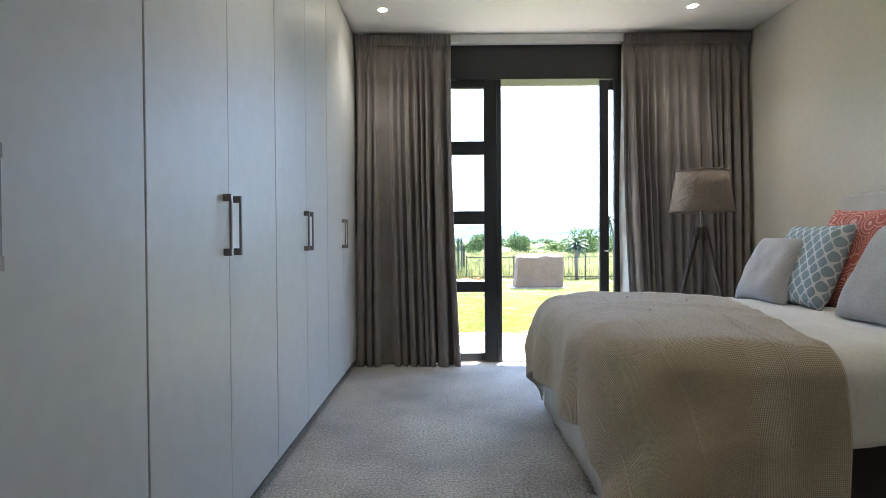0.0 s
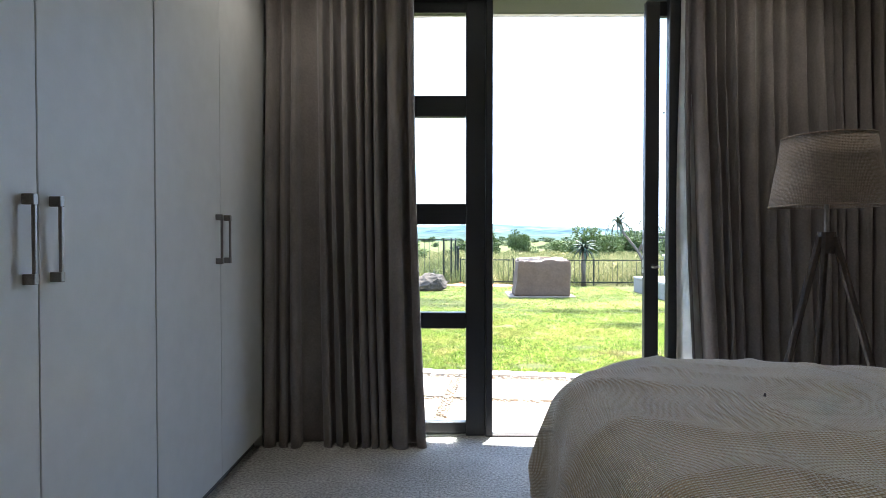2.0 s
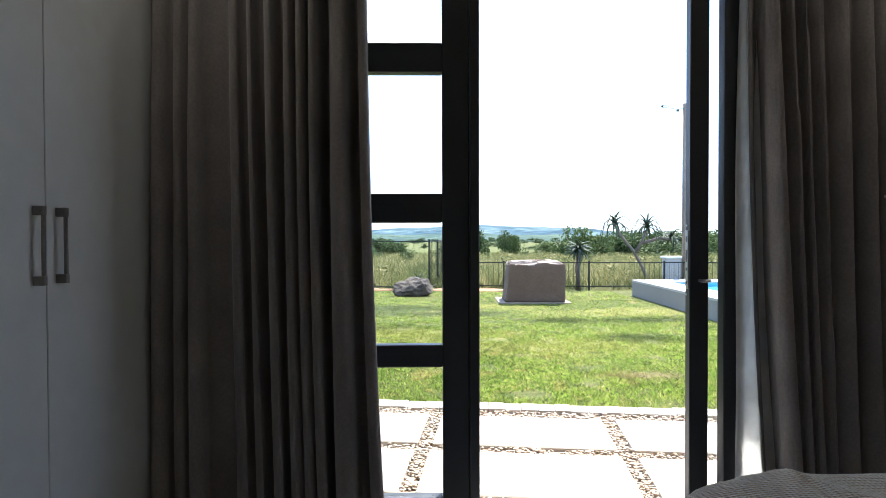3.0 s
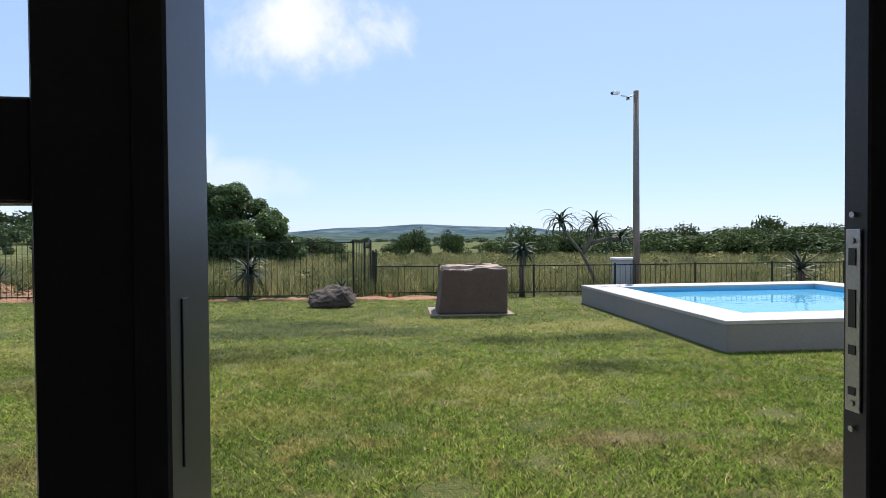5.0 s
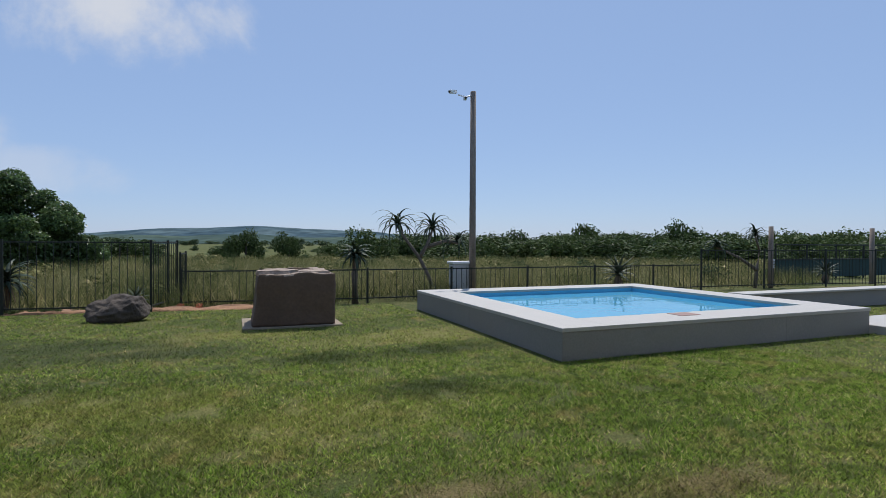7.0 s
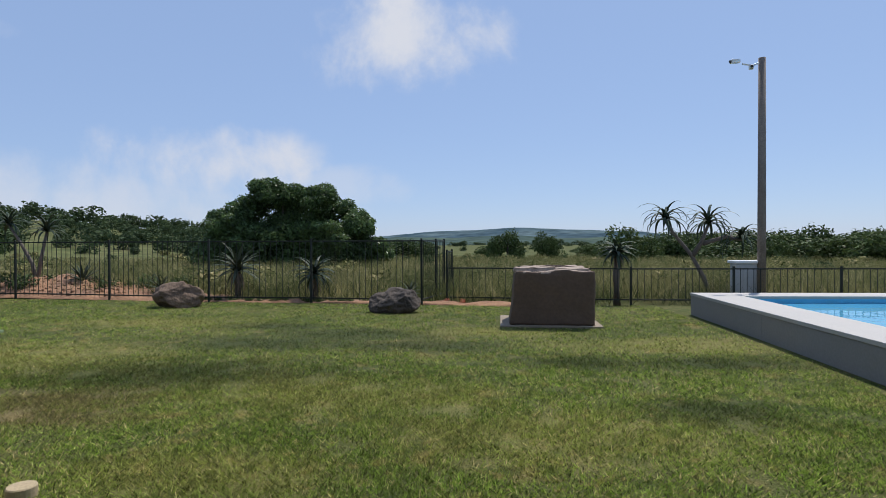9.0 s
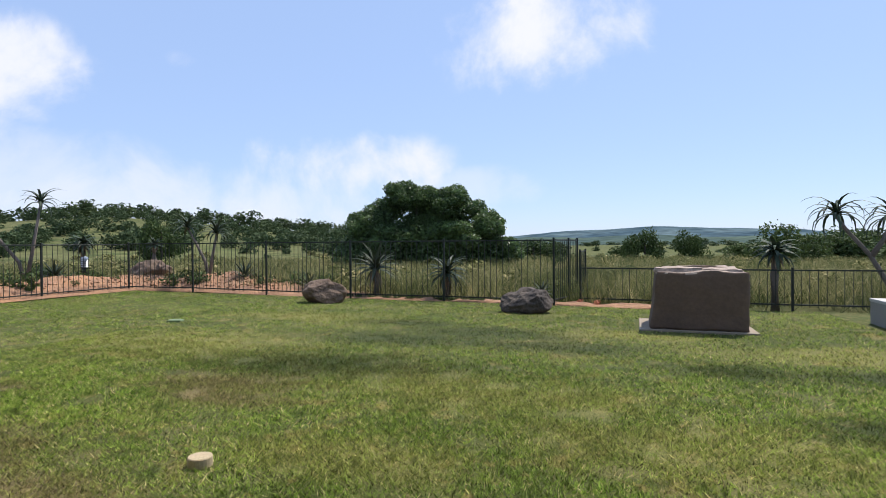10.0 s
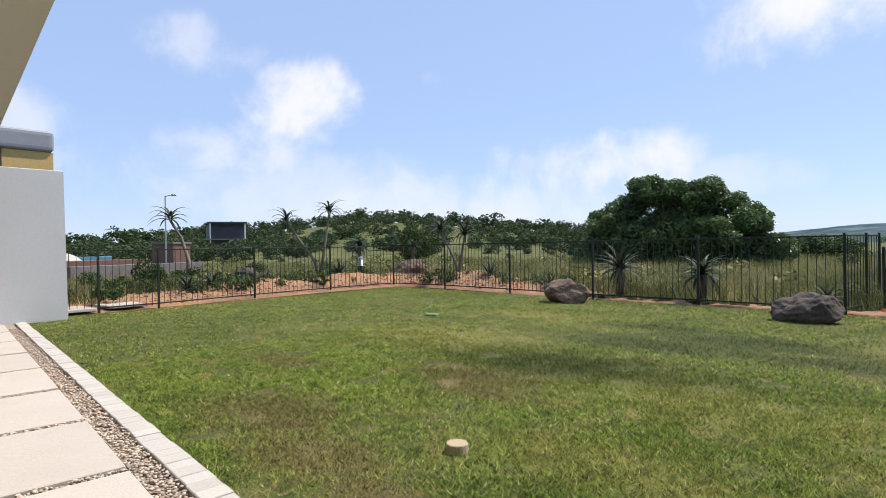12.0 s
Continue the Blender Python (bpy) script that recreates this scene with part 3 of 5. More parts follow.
g = part("pane", cuboid((1.645, 5.348, 0.09), (2.39, 5.354, 2.62)), M_glass, fixed)
g.visible_shadow = False
tagged(part("door_sill", cuboid((0.50, 5.39, 0.0), (1.555, 5.50, 0.026), 0.003), M_steel), "flat metal sill track of the sliding door", "sill", kind="structure")


def curtain(x0, x1, folds, seed, lean=0.0, flare=0.0):
    rng = np.random.default_rng(seed)
    wide = x1 - x0
    ph = rng.uniform(0, 6.28, 6)
    am = rng.uniform(0.6, 1.25, folds + 2)

    def place(u, v):
        z = 0.002 + v * 3.06
        s = u * folds
        s += 0.55 * math.sin(u * 9.0 + ph[4]) * (1 - 0.4 * v) + 0.22 * math.sin(u * 23.0 + ph[5])
        s = min(max(s, 0.0), folds + 0.9)
        low = 1 - v
        wob = 0.35 * math.sin(s * 0.9 + ph[0]) + 0.25 * math.sin(s * 1.7 + ph[1] + 0.8 * low)
        amp = (0.020 + 0.050 * min(1, low * 2.2)) * am[int(s)]
        if v > 0.955:
            amp = 0.016
        y = 5.24 + amp * math.sin(2 * math.pi * (s + 0.20 * wob)) + 0.012 * math.sin(3 * s + ph[2]) * low
        x = x0 + u * wide + 0.018 * math.sin(4 * math.pi * s + ph[3]) * low + flare * u * low * low + lean * low * low
        if v > 0.955:
            y = 5.245 + 0.014 * math.sin(2 * math.pi * s * 3) * (1.0 if v < 0.99 else 0.6)
        return (x, y, z)

    c = thing("curtain", "heavy taupe linen curtain with pencil pleats, drawn open", "curtain", "bedroom curtains")
    ob = part("drape", sheet(folds * 14, 56, place, uv=(wide * 2.2, 3.05)), M_curtain, c, smooth=True)
    thicken(ob, 0.005)

    def head_place(u, v):
        s = u * folds * 3
        return (x0 + u * wide, 5.212 + 0.013 * math.sin(2 * math.pi * s) * (1.0 if 0.2 < v < 0.8 else 0.7), 2.975 + v * 0.095)

    ob = part("heading", sheet(folds * 24, 3, head_place, uv=(wide * 2.2, 0.1)), M_curtain, c, "gathered pleated heading")
    thicken(ob, 0.004)
    return c


curtain(-0.865, 0.022, 11, 3, 0.0, 0.075)
c = curtain(1.625, 2.785, 14, 8, 0.12, -0.11)


def lining_place(u, v):
    low = 1 - v
    return (1.615 + 0.006 * math.sin(9 * v) - 0.02 * low + u * (0.03 + 0.20 * low ** 1.3), 5.292 + 0.010 * math.sin(9 * u + 2 * v), 0.004 + v * 3.03)


thicken(part("lining", sheet(14, 30, lining_place), M_lining, c, "white curtain lining showing at the edge", True), 0.003)

# downlights: only the first two are in view, four more added unseen as fill
for k, (x, y) in enumerate(((-0.55, 4.72), (2.02, 4.70), (-0.55, 2.2), (2.02, 2.2), (-0.55, -0.4), (2.02, -0.4))):
    d = thing("downlight", "small round white recessed ceiling downlight, lit", "downlight", "ceiling downlights", (x, y, CEIL))
    bm = bmesh.new()
    ring = [[bm.verts.new((r * math.cos(a), r * math.sin(a), z)) for a in (2 * math.pi * i / 24 for i in range(24))] for r, z in ((0.050, -0.001), (0.047, -0.007), (0.036, -0.006), (0.034, -0.002))]
    for a, b in zip(ring, ring[1:]):
        for i in range(24):
            bm.faces.new((a[i], b[i], b[(i + 1) % 24], a[(i + 1) % 24]))
    part("ring", bm, M_white, d, smooth=True)
    part("lamp", tube(((0, 0, -0.0035), (0, 0, -0.0015)), 0.034, 20), emitter("downlight_glow", (1.0, 0.86, 0.66), 12.0), d, "glowing lamp")
    sp = new("downlight_beam", bpy.data.lights.new("downlight_beam", "SPOT"))
    sp.data.energy, sp.data.spot_size, sp.data.spot_blend, sp.data.color, sp.data.shadow_soft_size = 2.6, radians(110), 1.0, (1.0, 0.92, 0.82), 0.03
    sp.matrix_world = look((x, y, CEIL - 0.02), (x, y, 0))

# ---- the bed ----
bed = thing("bed", "wide bed with dark base and white valance at the foot", "bed", at=(0, 0, 0))
BX0, BX1, BY0, BY1 = 0.65, 2.70, 2.20, 3.86
part("base", cuboid((BX0 + 0.02, BY0 + 0.02, 0.10), (BX1, BY1 - 0.02, 0.42), 0.02, seg=2), M_base, bed, "dark woven box under the mattress")
part("mattress", cuboid((BX0 + 0.10, BY0 + 0.10, 0.42), (BX1, BY1 - 0.10, 0.70), 0.06, seg=3), M_duvet, bed)
for x in (BX0 + 0.12, BX1 - 0.12):
    for y in (BY0 + 0.12, BY1 - 0.12):
        part("leg", tube(((x, y, 0.0), (x, y, 0.10)), 0.03, 12), M_lampwood, bed, "dark round foot")


def valance_place(u, v):
    """White valance hanging round the foot and its two corners."""
    path = ((BX0 + 0.45, BY0 - 0.01), (BX0 - 0.01, BY0 - 0.01), (BX0 - 0.01, BY1 + 0.01), (BX0 + 0.45, BY1 + 0.01))
    lens = [math.dist(a, b) for a, b in zip(path, path[1:])]
    s = u * sum(lens)
    i = 0
    while i < 2 and s > lens[i]:
        s -= lens[i]
        i += 1
    f = min(1, s / lens[i])
    x, y = (path[i][k] + f * (path[i + 1][k] - path[i][k]) for k in (0, 1))
    nx, ny = ((0, -1), (-1, 0), (0, 1))[i]
    w = 0.006 * math.sin(u * 260) * (1 - v) + 0.004 * math.sin(u * 47)
    return (x + nx * w, y + ny * w, 0.025 + v * 0.42)


thicken(part("valance", sheet(220, 5, valance_place), M_duvet, bed, "white valance skirt", True), 0.004)
hb = bmesh.new()
cuboid((2.70, 1.90, 0.05), (2.80, 3.98, 1.46), 0.0, hb)
vert_edges = [e for e in hb.edges if all(v.co.z > 1.4 for v in e.verts) and abs(e.verts[0].co.x - e.verts[1].co.x) > 0.05]
bmesh.ops.bevel(hb, geom=vert_edges, offset=0.10, segments=6, profile=0.5, affect="EDGES")
bmesh.ops.bevel(hb, geom=[e for e in hb.edges if all(v.co.x < 2.71 for v in e.verts)], offset=0.025, segments=3, profile=0.5, affect="EDGES")
part("headboard", hb, M_headboard, bed, "pale grey upholstered headboard with rounded corners", True)


def bed_height(x, y):
    """Top of the made bed: a soft crown with broad wrinkles."""
    top = 0.803 - 0.035 * ((y - 3.0) / 1.0) ** 2 - 0.045 * max(0.0, x - 1.2) ** 1.5 - 0.30 * max(0.0, 0.98 - x) ** 2
    return top + 0.020 * noise.noise(Vector((x * 2.1, y * 2.1, 0.3))) + 0.014 * (1 - abs(noise.noise(Vector((x * 3.0 + y * 1.2, y * 2.4, 2.0))))) ** 7 + 0.009 * noise.noise(Vector((x * 6.0, y * 5.0, 4.0)))


def drape(x, y, over, edge_x0, edge_y0, edge_y1, corner=0.34):
    """A cloth point: flat on the bed, hanging over its rounded edges and corners; over lifts it."""
    ix, iy0, iy1 = edge_x0 + corner, edge_y0 + corner, edge_y1 - corner
    cx, cy = max(x, ix), min(max(y, iy0), iy1)
    q = Vector((x - cx, y - cy))
    d = q.length - corner
    if q.length < 1e-6 or d <= 0:
        return (x, y, bed_height(x, y) + over)
    way = q.normalized()
    R = 0.13
    if d < R * math.pi / 2:
        out, fall = R * math.sin(d / R), R * (1 - math.cos(d / R))
    else:
        out, fall = R, R + d - R * math.pi / 2
    a = math.atan2(way.y, way.x)
    along = x * abs(way.y) + y * abs(way.x) + a * 0.6
    hang = min(1.0, fall / 0.35)
    out += hang * (0.030 * math.sin(8.5 * along + 1.0) + 0.016 * math.sin(17 * along + 1.5 * fall) + 0.030 * noise.noise(Vector((along * 4, fall * 2.5, 3)))) + 0.05 * hang * min(1, abs(way.x * way.y) * 2) + 0.03 * hang
    ex, ey = cx + way.x * corner, cy + way.y * corner
    return (ex + way.x * out, ey + way.y * out, max(bed_height(ex, ey) + over - fall, 0.015))


def duvet_place(u, v):
    x = 1.15 + u * 1.51
    y = 1.74 + v * 2.60
    return drape(x, y, 0.0, 0.64, 2.16, 3.90)


duvet = part("duvet", sheet(70, 84, duvet_place, uv=(2.1, 2.7)), M_duvet, None, smooth=True)
tagged(duvet, "white cotton duvet spread over the bed, lightly creased", "duvet")
thicken(duvet, 0.012)


def throw_place(u, v):
    y = 1.40 + v * 2.96
    edge = 1.36 + 0.235 * max(0.0, y - 2.2) + 0.02 * math.sin(v * 9 + 1)
    x = 0.16 + u * (edge - 0.16)
    return drape(x, y, 0.018, 0.68, 2.14, 3.92)


throw = part("throw", sheet(110, 190, throw_place, uv=(1.4, 3.2)), M_throw, None, smooth=True)
tagged(throw, "sand-beige waffle-knit cotton throw draped over the bed's foot", "throw blanket")
thicken(throw, 0.010)


def band(u0, width=0.012):
    """A raised woven band running across the throw."""
    def place(u, v):
        x, y, z = throw_place(u0 + u * width, 0.01 + v * 0.98)
        return (x, y, z + 0.0015)
    o = part("woven_band", sheet(2, 150, place, uv=(0.02, 3.2)), M_throw, throw, "raised woven band", True)
    return thicken(o, 0.012)


for u0 in (0.18, 0.50, 0.82):
    band(u0)
for x, y in ((0.95, 2.75), (1.30, 3.15), (1.05, 3.4)):
    o = part("tuft", tube(((0, 0, 0.0), (0.003, 0.004, 0.008)), (0.004, 0.002), 7), M_plinth, throw, "small dark yarn tuft")
    o.matrix_basis = pose(x, y, bed_height(x, y) + 0.018)


def cushion(name, label, material, at, size, lean, turn, group="bed cushions", extra=None):
    """A plump square cushion: two bulged sheets meeting in a seam. Stands on its edge, leaning back."""
    w, h, d = size
    bm = bmesh.new()
    n = 22

    def bulge(u, v, s):
        a, b = 2 * u - 1, 2 * v - 1
        pinch = 1 - 0.07 * (1 - abs(a) ** 2) * abs(b) ** 4 - 0.0
        pinch2 = 1 - 0.07 * (1 - abs(b) ** 2) * abs(a) ** 4
        t = ((1 - a ** 4) * (1 - b ** 4)) ** 0.55
        wr = 0.010 * noise.noise(Vector((a * 2.5 + at[1], b * 2.5, s))) * t
        return (a * w / 2 * pinch2, s * (d / 2 * t) + wr, h / 2 + b * h / 2 * pinch)

    sheet(n, n, lambda u, v: bulge(u, v, -1), bm, uv=(w, h))
    sheet(n, n, lambda u, v: bulge(1 - u, v, 1), bm, uv=(w, h))
    bmesh.ops.remove_doubles(bm, verts=bm.verts, dist=0.0006)
    c = part(name, bm, material, None, smooth=True)
    c.matrix_world = pose(*at, 0, 0, turn) @ pose(0, 0, 0, lean, 0, 0)
    return tagged(c, label, "cushion", group)


def trellis_mat():
    """Blue-grey cloth printed with a pale rounded lattice."""
    m = mat("trellis_print", (0.25, 0.33, 0.37), 0.85, 0.05, 4.0, 90.0, 0.15, 200.0)
    nodes, links = m.node_tree.nodes, m.node_tree.links
    tc = nodes.new("ShaderNodeTexCoord")
    sep = nodes.new("ShaderNodeSeparateXYZ")
    links.new(tc.outputs["UV"], sep.inputs[0])

    def op(kind, a, b=0.0):
        n = nodes.new("ShaderNodeMath")
        n.operation = kind
        for i, v in enumerate((a, b)):
            if isinstance(v, (int, float)):
                n.inputs[i].default_value = v
            else:
                links.new(v, n.inputs[i])
        return n.outputs[0]

    cx = op("COSINE", op("MULTIPLY", sep.outputs[0], 2 * math.pi * 15))
    cy = op("COSINE", op("MULTIPLY", sep.outputs[1], 2 * math.pi * 11))
    line = op("LESS_THAN", op("ABSOLUTE", op("ADD", cx, cy)), 0.42)
    mx = nodes.new("ShaderNodeMix")
    mx.data_type = "RGBA"
    hsv = next(n for n in nodes if n.bl_idname == "ShaderNodeHueSaturation")
    links.new(line, mx.inputs["Factor"])
    links.new(hsv.inputs["Color"].links[0].from_socket, mx.inputs["A"])
    mx.inputs["B"].default_value = (0.62, 0.64, 0.63, 1)
    links.new(mx.outputs["Result"], hsv.inputs["Color"])
    return m


def coral_mat():
    """Coral cloth with thin pale rings like sea-fans."""
    m = mat("coral_print", (0.50, 0.13, 0.10), 0.85, 0.06, 4.0, 90.0, 0.15, 200.0)
    nodes, links = m.node_tree.nodes, m.node_tree.links
    tc = nodes.new("ShaderNodeTexCoord")
    vo = nodes.new("ShaderNodeTexVoronoi")
    vo.inputs["Scale"].default_value = 9.0
    links.new(tc.outputs["UV"], vo.inputs["Vector"])
    n = nodes.new("ShaderNodeMath")
    n.operation = "SINE"
    mu = nodes.new("ShaderNodeMath")
    mu.operation = "MULTIPLY"
    links.new(vo.outputs["Distance"], mu.inputs[0])
    mu.inputs[1].default_value = 42.0
    links.new(mu.outputs[0], n.inputs[0])
    g = nodes.new("ShaderNodeMath")
    g.operation = "GREATER_THAN"
    links.new(n.outputs[0], g.inputs[0])
    g.inputs[1].default_value = 0.55
    mx = nodes.new("ShaderNodeMix")
    mx.data_type = "RGBA"
    hsv = next(k for k in nodes if k.bl_idname == "ShaderNodeHueSaturation")
    links.new(g.outputs[0], mx.inputs["Factor"])
    links.new(hsv.inputs["Color"].links[0].from_socket, mx.inputs["A"])
    mx.inputs["B"].default_value = (0.70, 0.40, 0.34, 1)
    links.new(mx.outputs["Result"], hsv.inputs["Color"])
    return m


M_trellis, M_coral = trellis_mat(), coral_mat()
cushion("cushion", "plain light grey square cushion leaning on the bed", M_grey_cushion, (1.92, 3.56, 0.762), (0.44, 0.465, 0.17), 28, 97)
cushion("cushion", "blue-grey cushion with a white lattice print", M_trellis, (2.02, 3.40, 0.755), (0.52, 0.54, 0.17), 24, 94)
cushion("cushion", "coral red cushion with a pale ring pattern", M_coral, (2.22, 3.26, 0.735), (0.62, 0.64, 0.17), 18, 90)
cushion("cushion", "plain light grey square cushion leaning on the bed", M_grey_cushion, (1.90, 2.60, 0.76), (0.52, 0.54, 0.18), 28, 86)
cushion("cushion", "coral red cushion with a pale ring pattern", M_coral, (2.34, 2.55, 0.755), (0.62, 0.64, 0.17), 18, 90)

# tripod lamp
lamp = thing("floor_lamp", "tripod floor lamp with hessian drum shade and dark wooden legs", "floor lamp", at=(2.105, 4.72, 0.0))
for k in range(3):
    a = radians(185 + 120 * k)
    foot = Vector((0.36 * math.cos(a), 0.36 * math.sin(a), 0.0))
    top = Vector((0.035 * math.cos(a), 0.035 * math.sin(a), 1.24))
    lg = part("leg", tube((foot, foot.lerp(top, 0.5), top), (0.013, 0.017, 0.019), 8), M_lampwood, lamp)
part("hub", tube(((0, 0, 1.16), (0, 0, 1.20), (0, 0, 1.265)), (0.040, 0.048, 0.040), 14), M_lampwood, lamp)
part("stem", tube(((0, 0, 1.26), (0, 0, 1.46)), 0.010, 10), M_bronze, lamp, "dark metal stem")
bm = bmesh.new()
segs = 48
rows_ = [[bm.verts.new((r * math.cos(2 * math.pi * i / segs), r * math.sin(2 * math.pi * i / segs), z)) for i in range(segs)] for r, z in ((0.254, 1.392), (0.236, 1.507), (0.217, 1.617), (0.199, 1.738))]
lay = bm.loops.layers.uv.verify()
for j, (a, b) in enumerate(zip(rows_, rows_[1:])):
    for i in range(segs):
        f = bm.faces.new((a[i], a[(i + 1) % segs], b[(i + 1) % segs], b[i]))
        for loop, (p, q) in zip(f.loops, ((i, j), (i + 1, j), (i + 1, j + 1), (i, j + 1))):
            loop[lay].uv = (p / segs * 1.5, q / 3 * 0.35)
shade = part("shade", bm, M_shade, lamp, "coarse brown hessian drum shade", True)
thicken(shade, 0.004)
for r, z in ((0.255, 1.395), (0.200, 1.736)):
    pts = [(r * math.cos(a), r * math.sin(a), z) for a in (2 * math.pi * i / 48 for i in range(49))]
    part("rim", tube(pts, 0.0035, 6, cap=False), M_shade, shade)

stand = thing("nightstand", "dark wooden bedside table beside the bed", "nightstand", at=(2.42, 4.16, 0))
part("top", cuboid((0.0, 0.0, 0.755), (0.38, 0.42, 0.785), 0.004), M_tablewood, stand)
part("drawer", cuboid((0.012, 0.02, 0.60), (0.37, 0.40, 0.755), 0.003), M_tablewood, stand)
part("knob", tube(((0.012, 0.21, 0.68), (-0.018, 0.21, 0.68)), (0.008, 0.013), 10), M_bronze, stand)
for x in (0.03, 0.35):
    for y in (0.04, 0.38):
        part("leg", cuboid((x - 0.018, y - 0.018, 0.0), (x + 0.018, y + 0.018, 0.60), 0.003), M_tablewood, stand)
part("shelf", cuboid((0.03, 0.04, 0.18), (0.35, 0.38, 0.20), 0.002), M_tablewood, stand)

# ---- outside: house and paving ----
GRASS = -0.06
KX, KY, TILT_D = 1.40, 7.17, -6.9          # a point on the kerb's outer edge and its direction
PAVE = pose(KX, KY, 0, 0, 0, TILT_D)


def at_pave(u, v, z=0.0):
    return PAVE @ Vector((u, v, z))


house = thing("house", "white rendered house with deep flat roof overhang", "house", kind="structure")
o = part("facade", cuboid((-9.3, 5.50, -0.3), (-0.62, 5.64, 3.20)), M_plaster, house)
part("facade", cuboid((2.47, 5.50, -0.3), (12.0, 5.64, 3.20)), M_plaster, house)
part("facade", cuboid((-0.62, 5.605, 2.70), (2.47, 5.66, 3.20)), M_plaster, house)
roof = part("roof", cuboid((-18.0, -12.0, 3.22), (14.0, -0.34, 3.62), 0.006), M_soffit, house, "flat roof slab with cream soffit")
roof.matrix_basis = PAVE
wing = part("wing_wall", cuboid((-0.14, 0.0, -0.3), (0.14, 4.6, 2.66), 0.008), M_plaster)
for v in wing.data.vertices:
    if v.co.y > 2:
        v.co.y = 4.6 - 0.012 * v.co.z
wing.matrix_world = pose(-10.88, 4.68, 0)
tagged(wing, "free-standing white plastered garden wing wall", "wall", kind="structure")

pavement = tagged(part("pavement", cuboid((-13.0, -2.6, -0.30), (12.0, -0.17, -0.062)), M_bed), "gravel bed under pale concrete paving slabs", "pavement", kind="structure")
pavement.matrix_world = PAVE
slab_a = finish("slab", cuboid((-0.570, -0.29, -0.06), (0.570, 0.29, 0.0), 0.006), M_slab)
for r, v in enumerate((-0.60, -1.29, -1.98)):
    for k in range(-10, 7):
        u = 1.235 * k - 0.45
        piece("slab", slab_a, pavement, pose(u, v, -0.035 + random.uniform(-0.003, 0.003), 0, 0, random.uniform(-0.15, 0.15)))
kerb = thing("kerb", "row of pale concrete edging stones between gravel and lawn", "kerb", kind="structure")
kerb.matrix_world = PAVE
kerb_a = finish("edging_stone", cuboid((-0.0605, -0.155, -0.22), (0.0605, 0.0, -0.03), 0.005), M_kerb)
for k in range(-100, 80):
    piece("edging_stone", kerb_a, kerb, pose(0.125 * k, random.uniform(-0.003, 0.003), random.uniform(-0.004, 0.004), 0, 0, random.uniform(-0.15, 0.15)))

# pebbles between the slabs
rng = np.random.default_rng(5)
ico = bmesh.new()
bmesh.ops.create_icosphere(ico, subdivisions=1, radius=1.0)
ico_v = np.array([v.co[:] for v in ico.verts])
ico_f = np.array([[v.index for v in f.verts] for f in ico.faces])
ico.free()
cand_u = rng.uniform(-11.5, 4.5, 60000)
cand_v = rng.uniform(-1.75, -0.155, 60000)
k_u = np.abs((cand_u + 0.45 + 1.235 / 2) % 1.235 - 1.235 / 2)
in_slab = np.zeros(len(cand_u), bool)
for v in (-0.60, -1.29):
    in_slab |= (np.abs(cand_v - v) < 0.288) & (k_u < 0.568)
near = rng.uniform(0, 1, len(cand_u)) < np.clip(1.3 - np.abs(cand_u + 1.5) / 9.0, 0.25, 1)
keep = ~in_slab & near & (cand_v > -1.72)
pu, pv = cand_u[keep][:17000], cand_v[keep][:17000]
n = len(pu)
rad = rng.uniform(0.006, 0.0135, n)
sc = rad[:, None] * np.stack([rng.uniform(0.8, 1.4, n), rng.uniform(0.8, 1.4, n), rng.uniform(0.5, 0.8, n)], 1)
vv = ico_v[None] * sc[:, None] + np.stack([pu, pv, -0.060 + rad * 0.5 + rng.uniform(0, 0.012, n)], 1)[:, None]
ff = ico_f[None] + (np.arange(n) * len(ico_v))[:, None, None]
pebbles = new("gravel", mesh_arrays("gravel", vv.reshape(-1, 3), ff.reshape(-1, 3), M_gravel))
pebbles.matrix_world = PAVE
tagged(pebbles, "mixed brown and grey pebbles between the slabs", "gravel", kind="stuff")

# ---- ground, lawn and meadow ----
def land(x, y):
    """Height of the ground: flat round the house, a low rise to the north-west, falling away gently elsewhere."""
    far = math.hypot(x, y - 10)
    z = GRASS - 0.05
    if far > 24:
        z -= 0.010 * min(far - 24, 60)
    a = math.degrees(math.atan2(x, y - 6))
    west = max(0.0, 1 - abs(a + 47) / 34)
    if far > 45:
        z += west ** 0.8 * 9.0 * min(1, (far - 45) / 95) ** 1.2
    if far > 45:
        z += 0.6 * noise.noise(Vector((x * 0.03, y * 0.03, 1))) * min(1, (far - 45) / 40)
    return z


bm = bmesh.new()
rings = [0, 6, 12, 16, 20, 24, 28, 34, 42, 52, 64, 80, 100, 125, 150, 180, 230, 320, 480, 800, 1600, 3200]
prev = None
N = 96
for r in rings:
    if r == 0:
        prev = [bm.verts.new((0, 10, GRASS - 0.05))]
        continue
    ring = [bm.verts.new((r * math.sin(2 * math.pi * i / N), 10 + r * math.cos(2 * math.pi * i / N), land(r * math.sin(2 * math.pi * i / N), 10 + r * math.cos(2 * math.pi * i / N)) - (0.25 if r < 16 else 0))) for i in range(N)]
    for i in range(N):
        if len(prev) == 1:
            bm.faces.new((prev[0], ring[(i + 1) % N], ring[i]))
        else:
            bm.faces.new((prev[i], prev[(i + 1) % N], ring[(i + 1) % N], ring[i]))
    prev = ring
bmesh.ops.recalc_face_normals(bm, faces=bm.faces)
ground = tagged(part("ground", bm, M_field, smooth=True), "rough green and straw meadow reaching the horizon", "meadow", kind="structure")


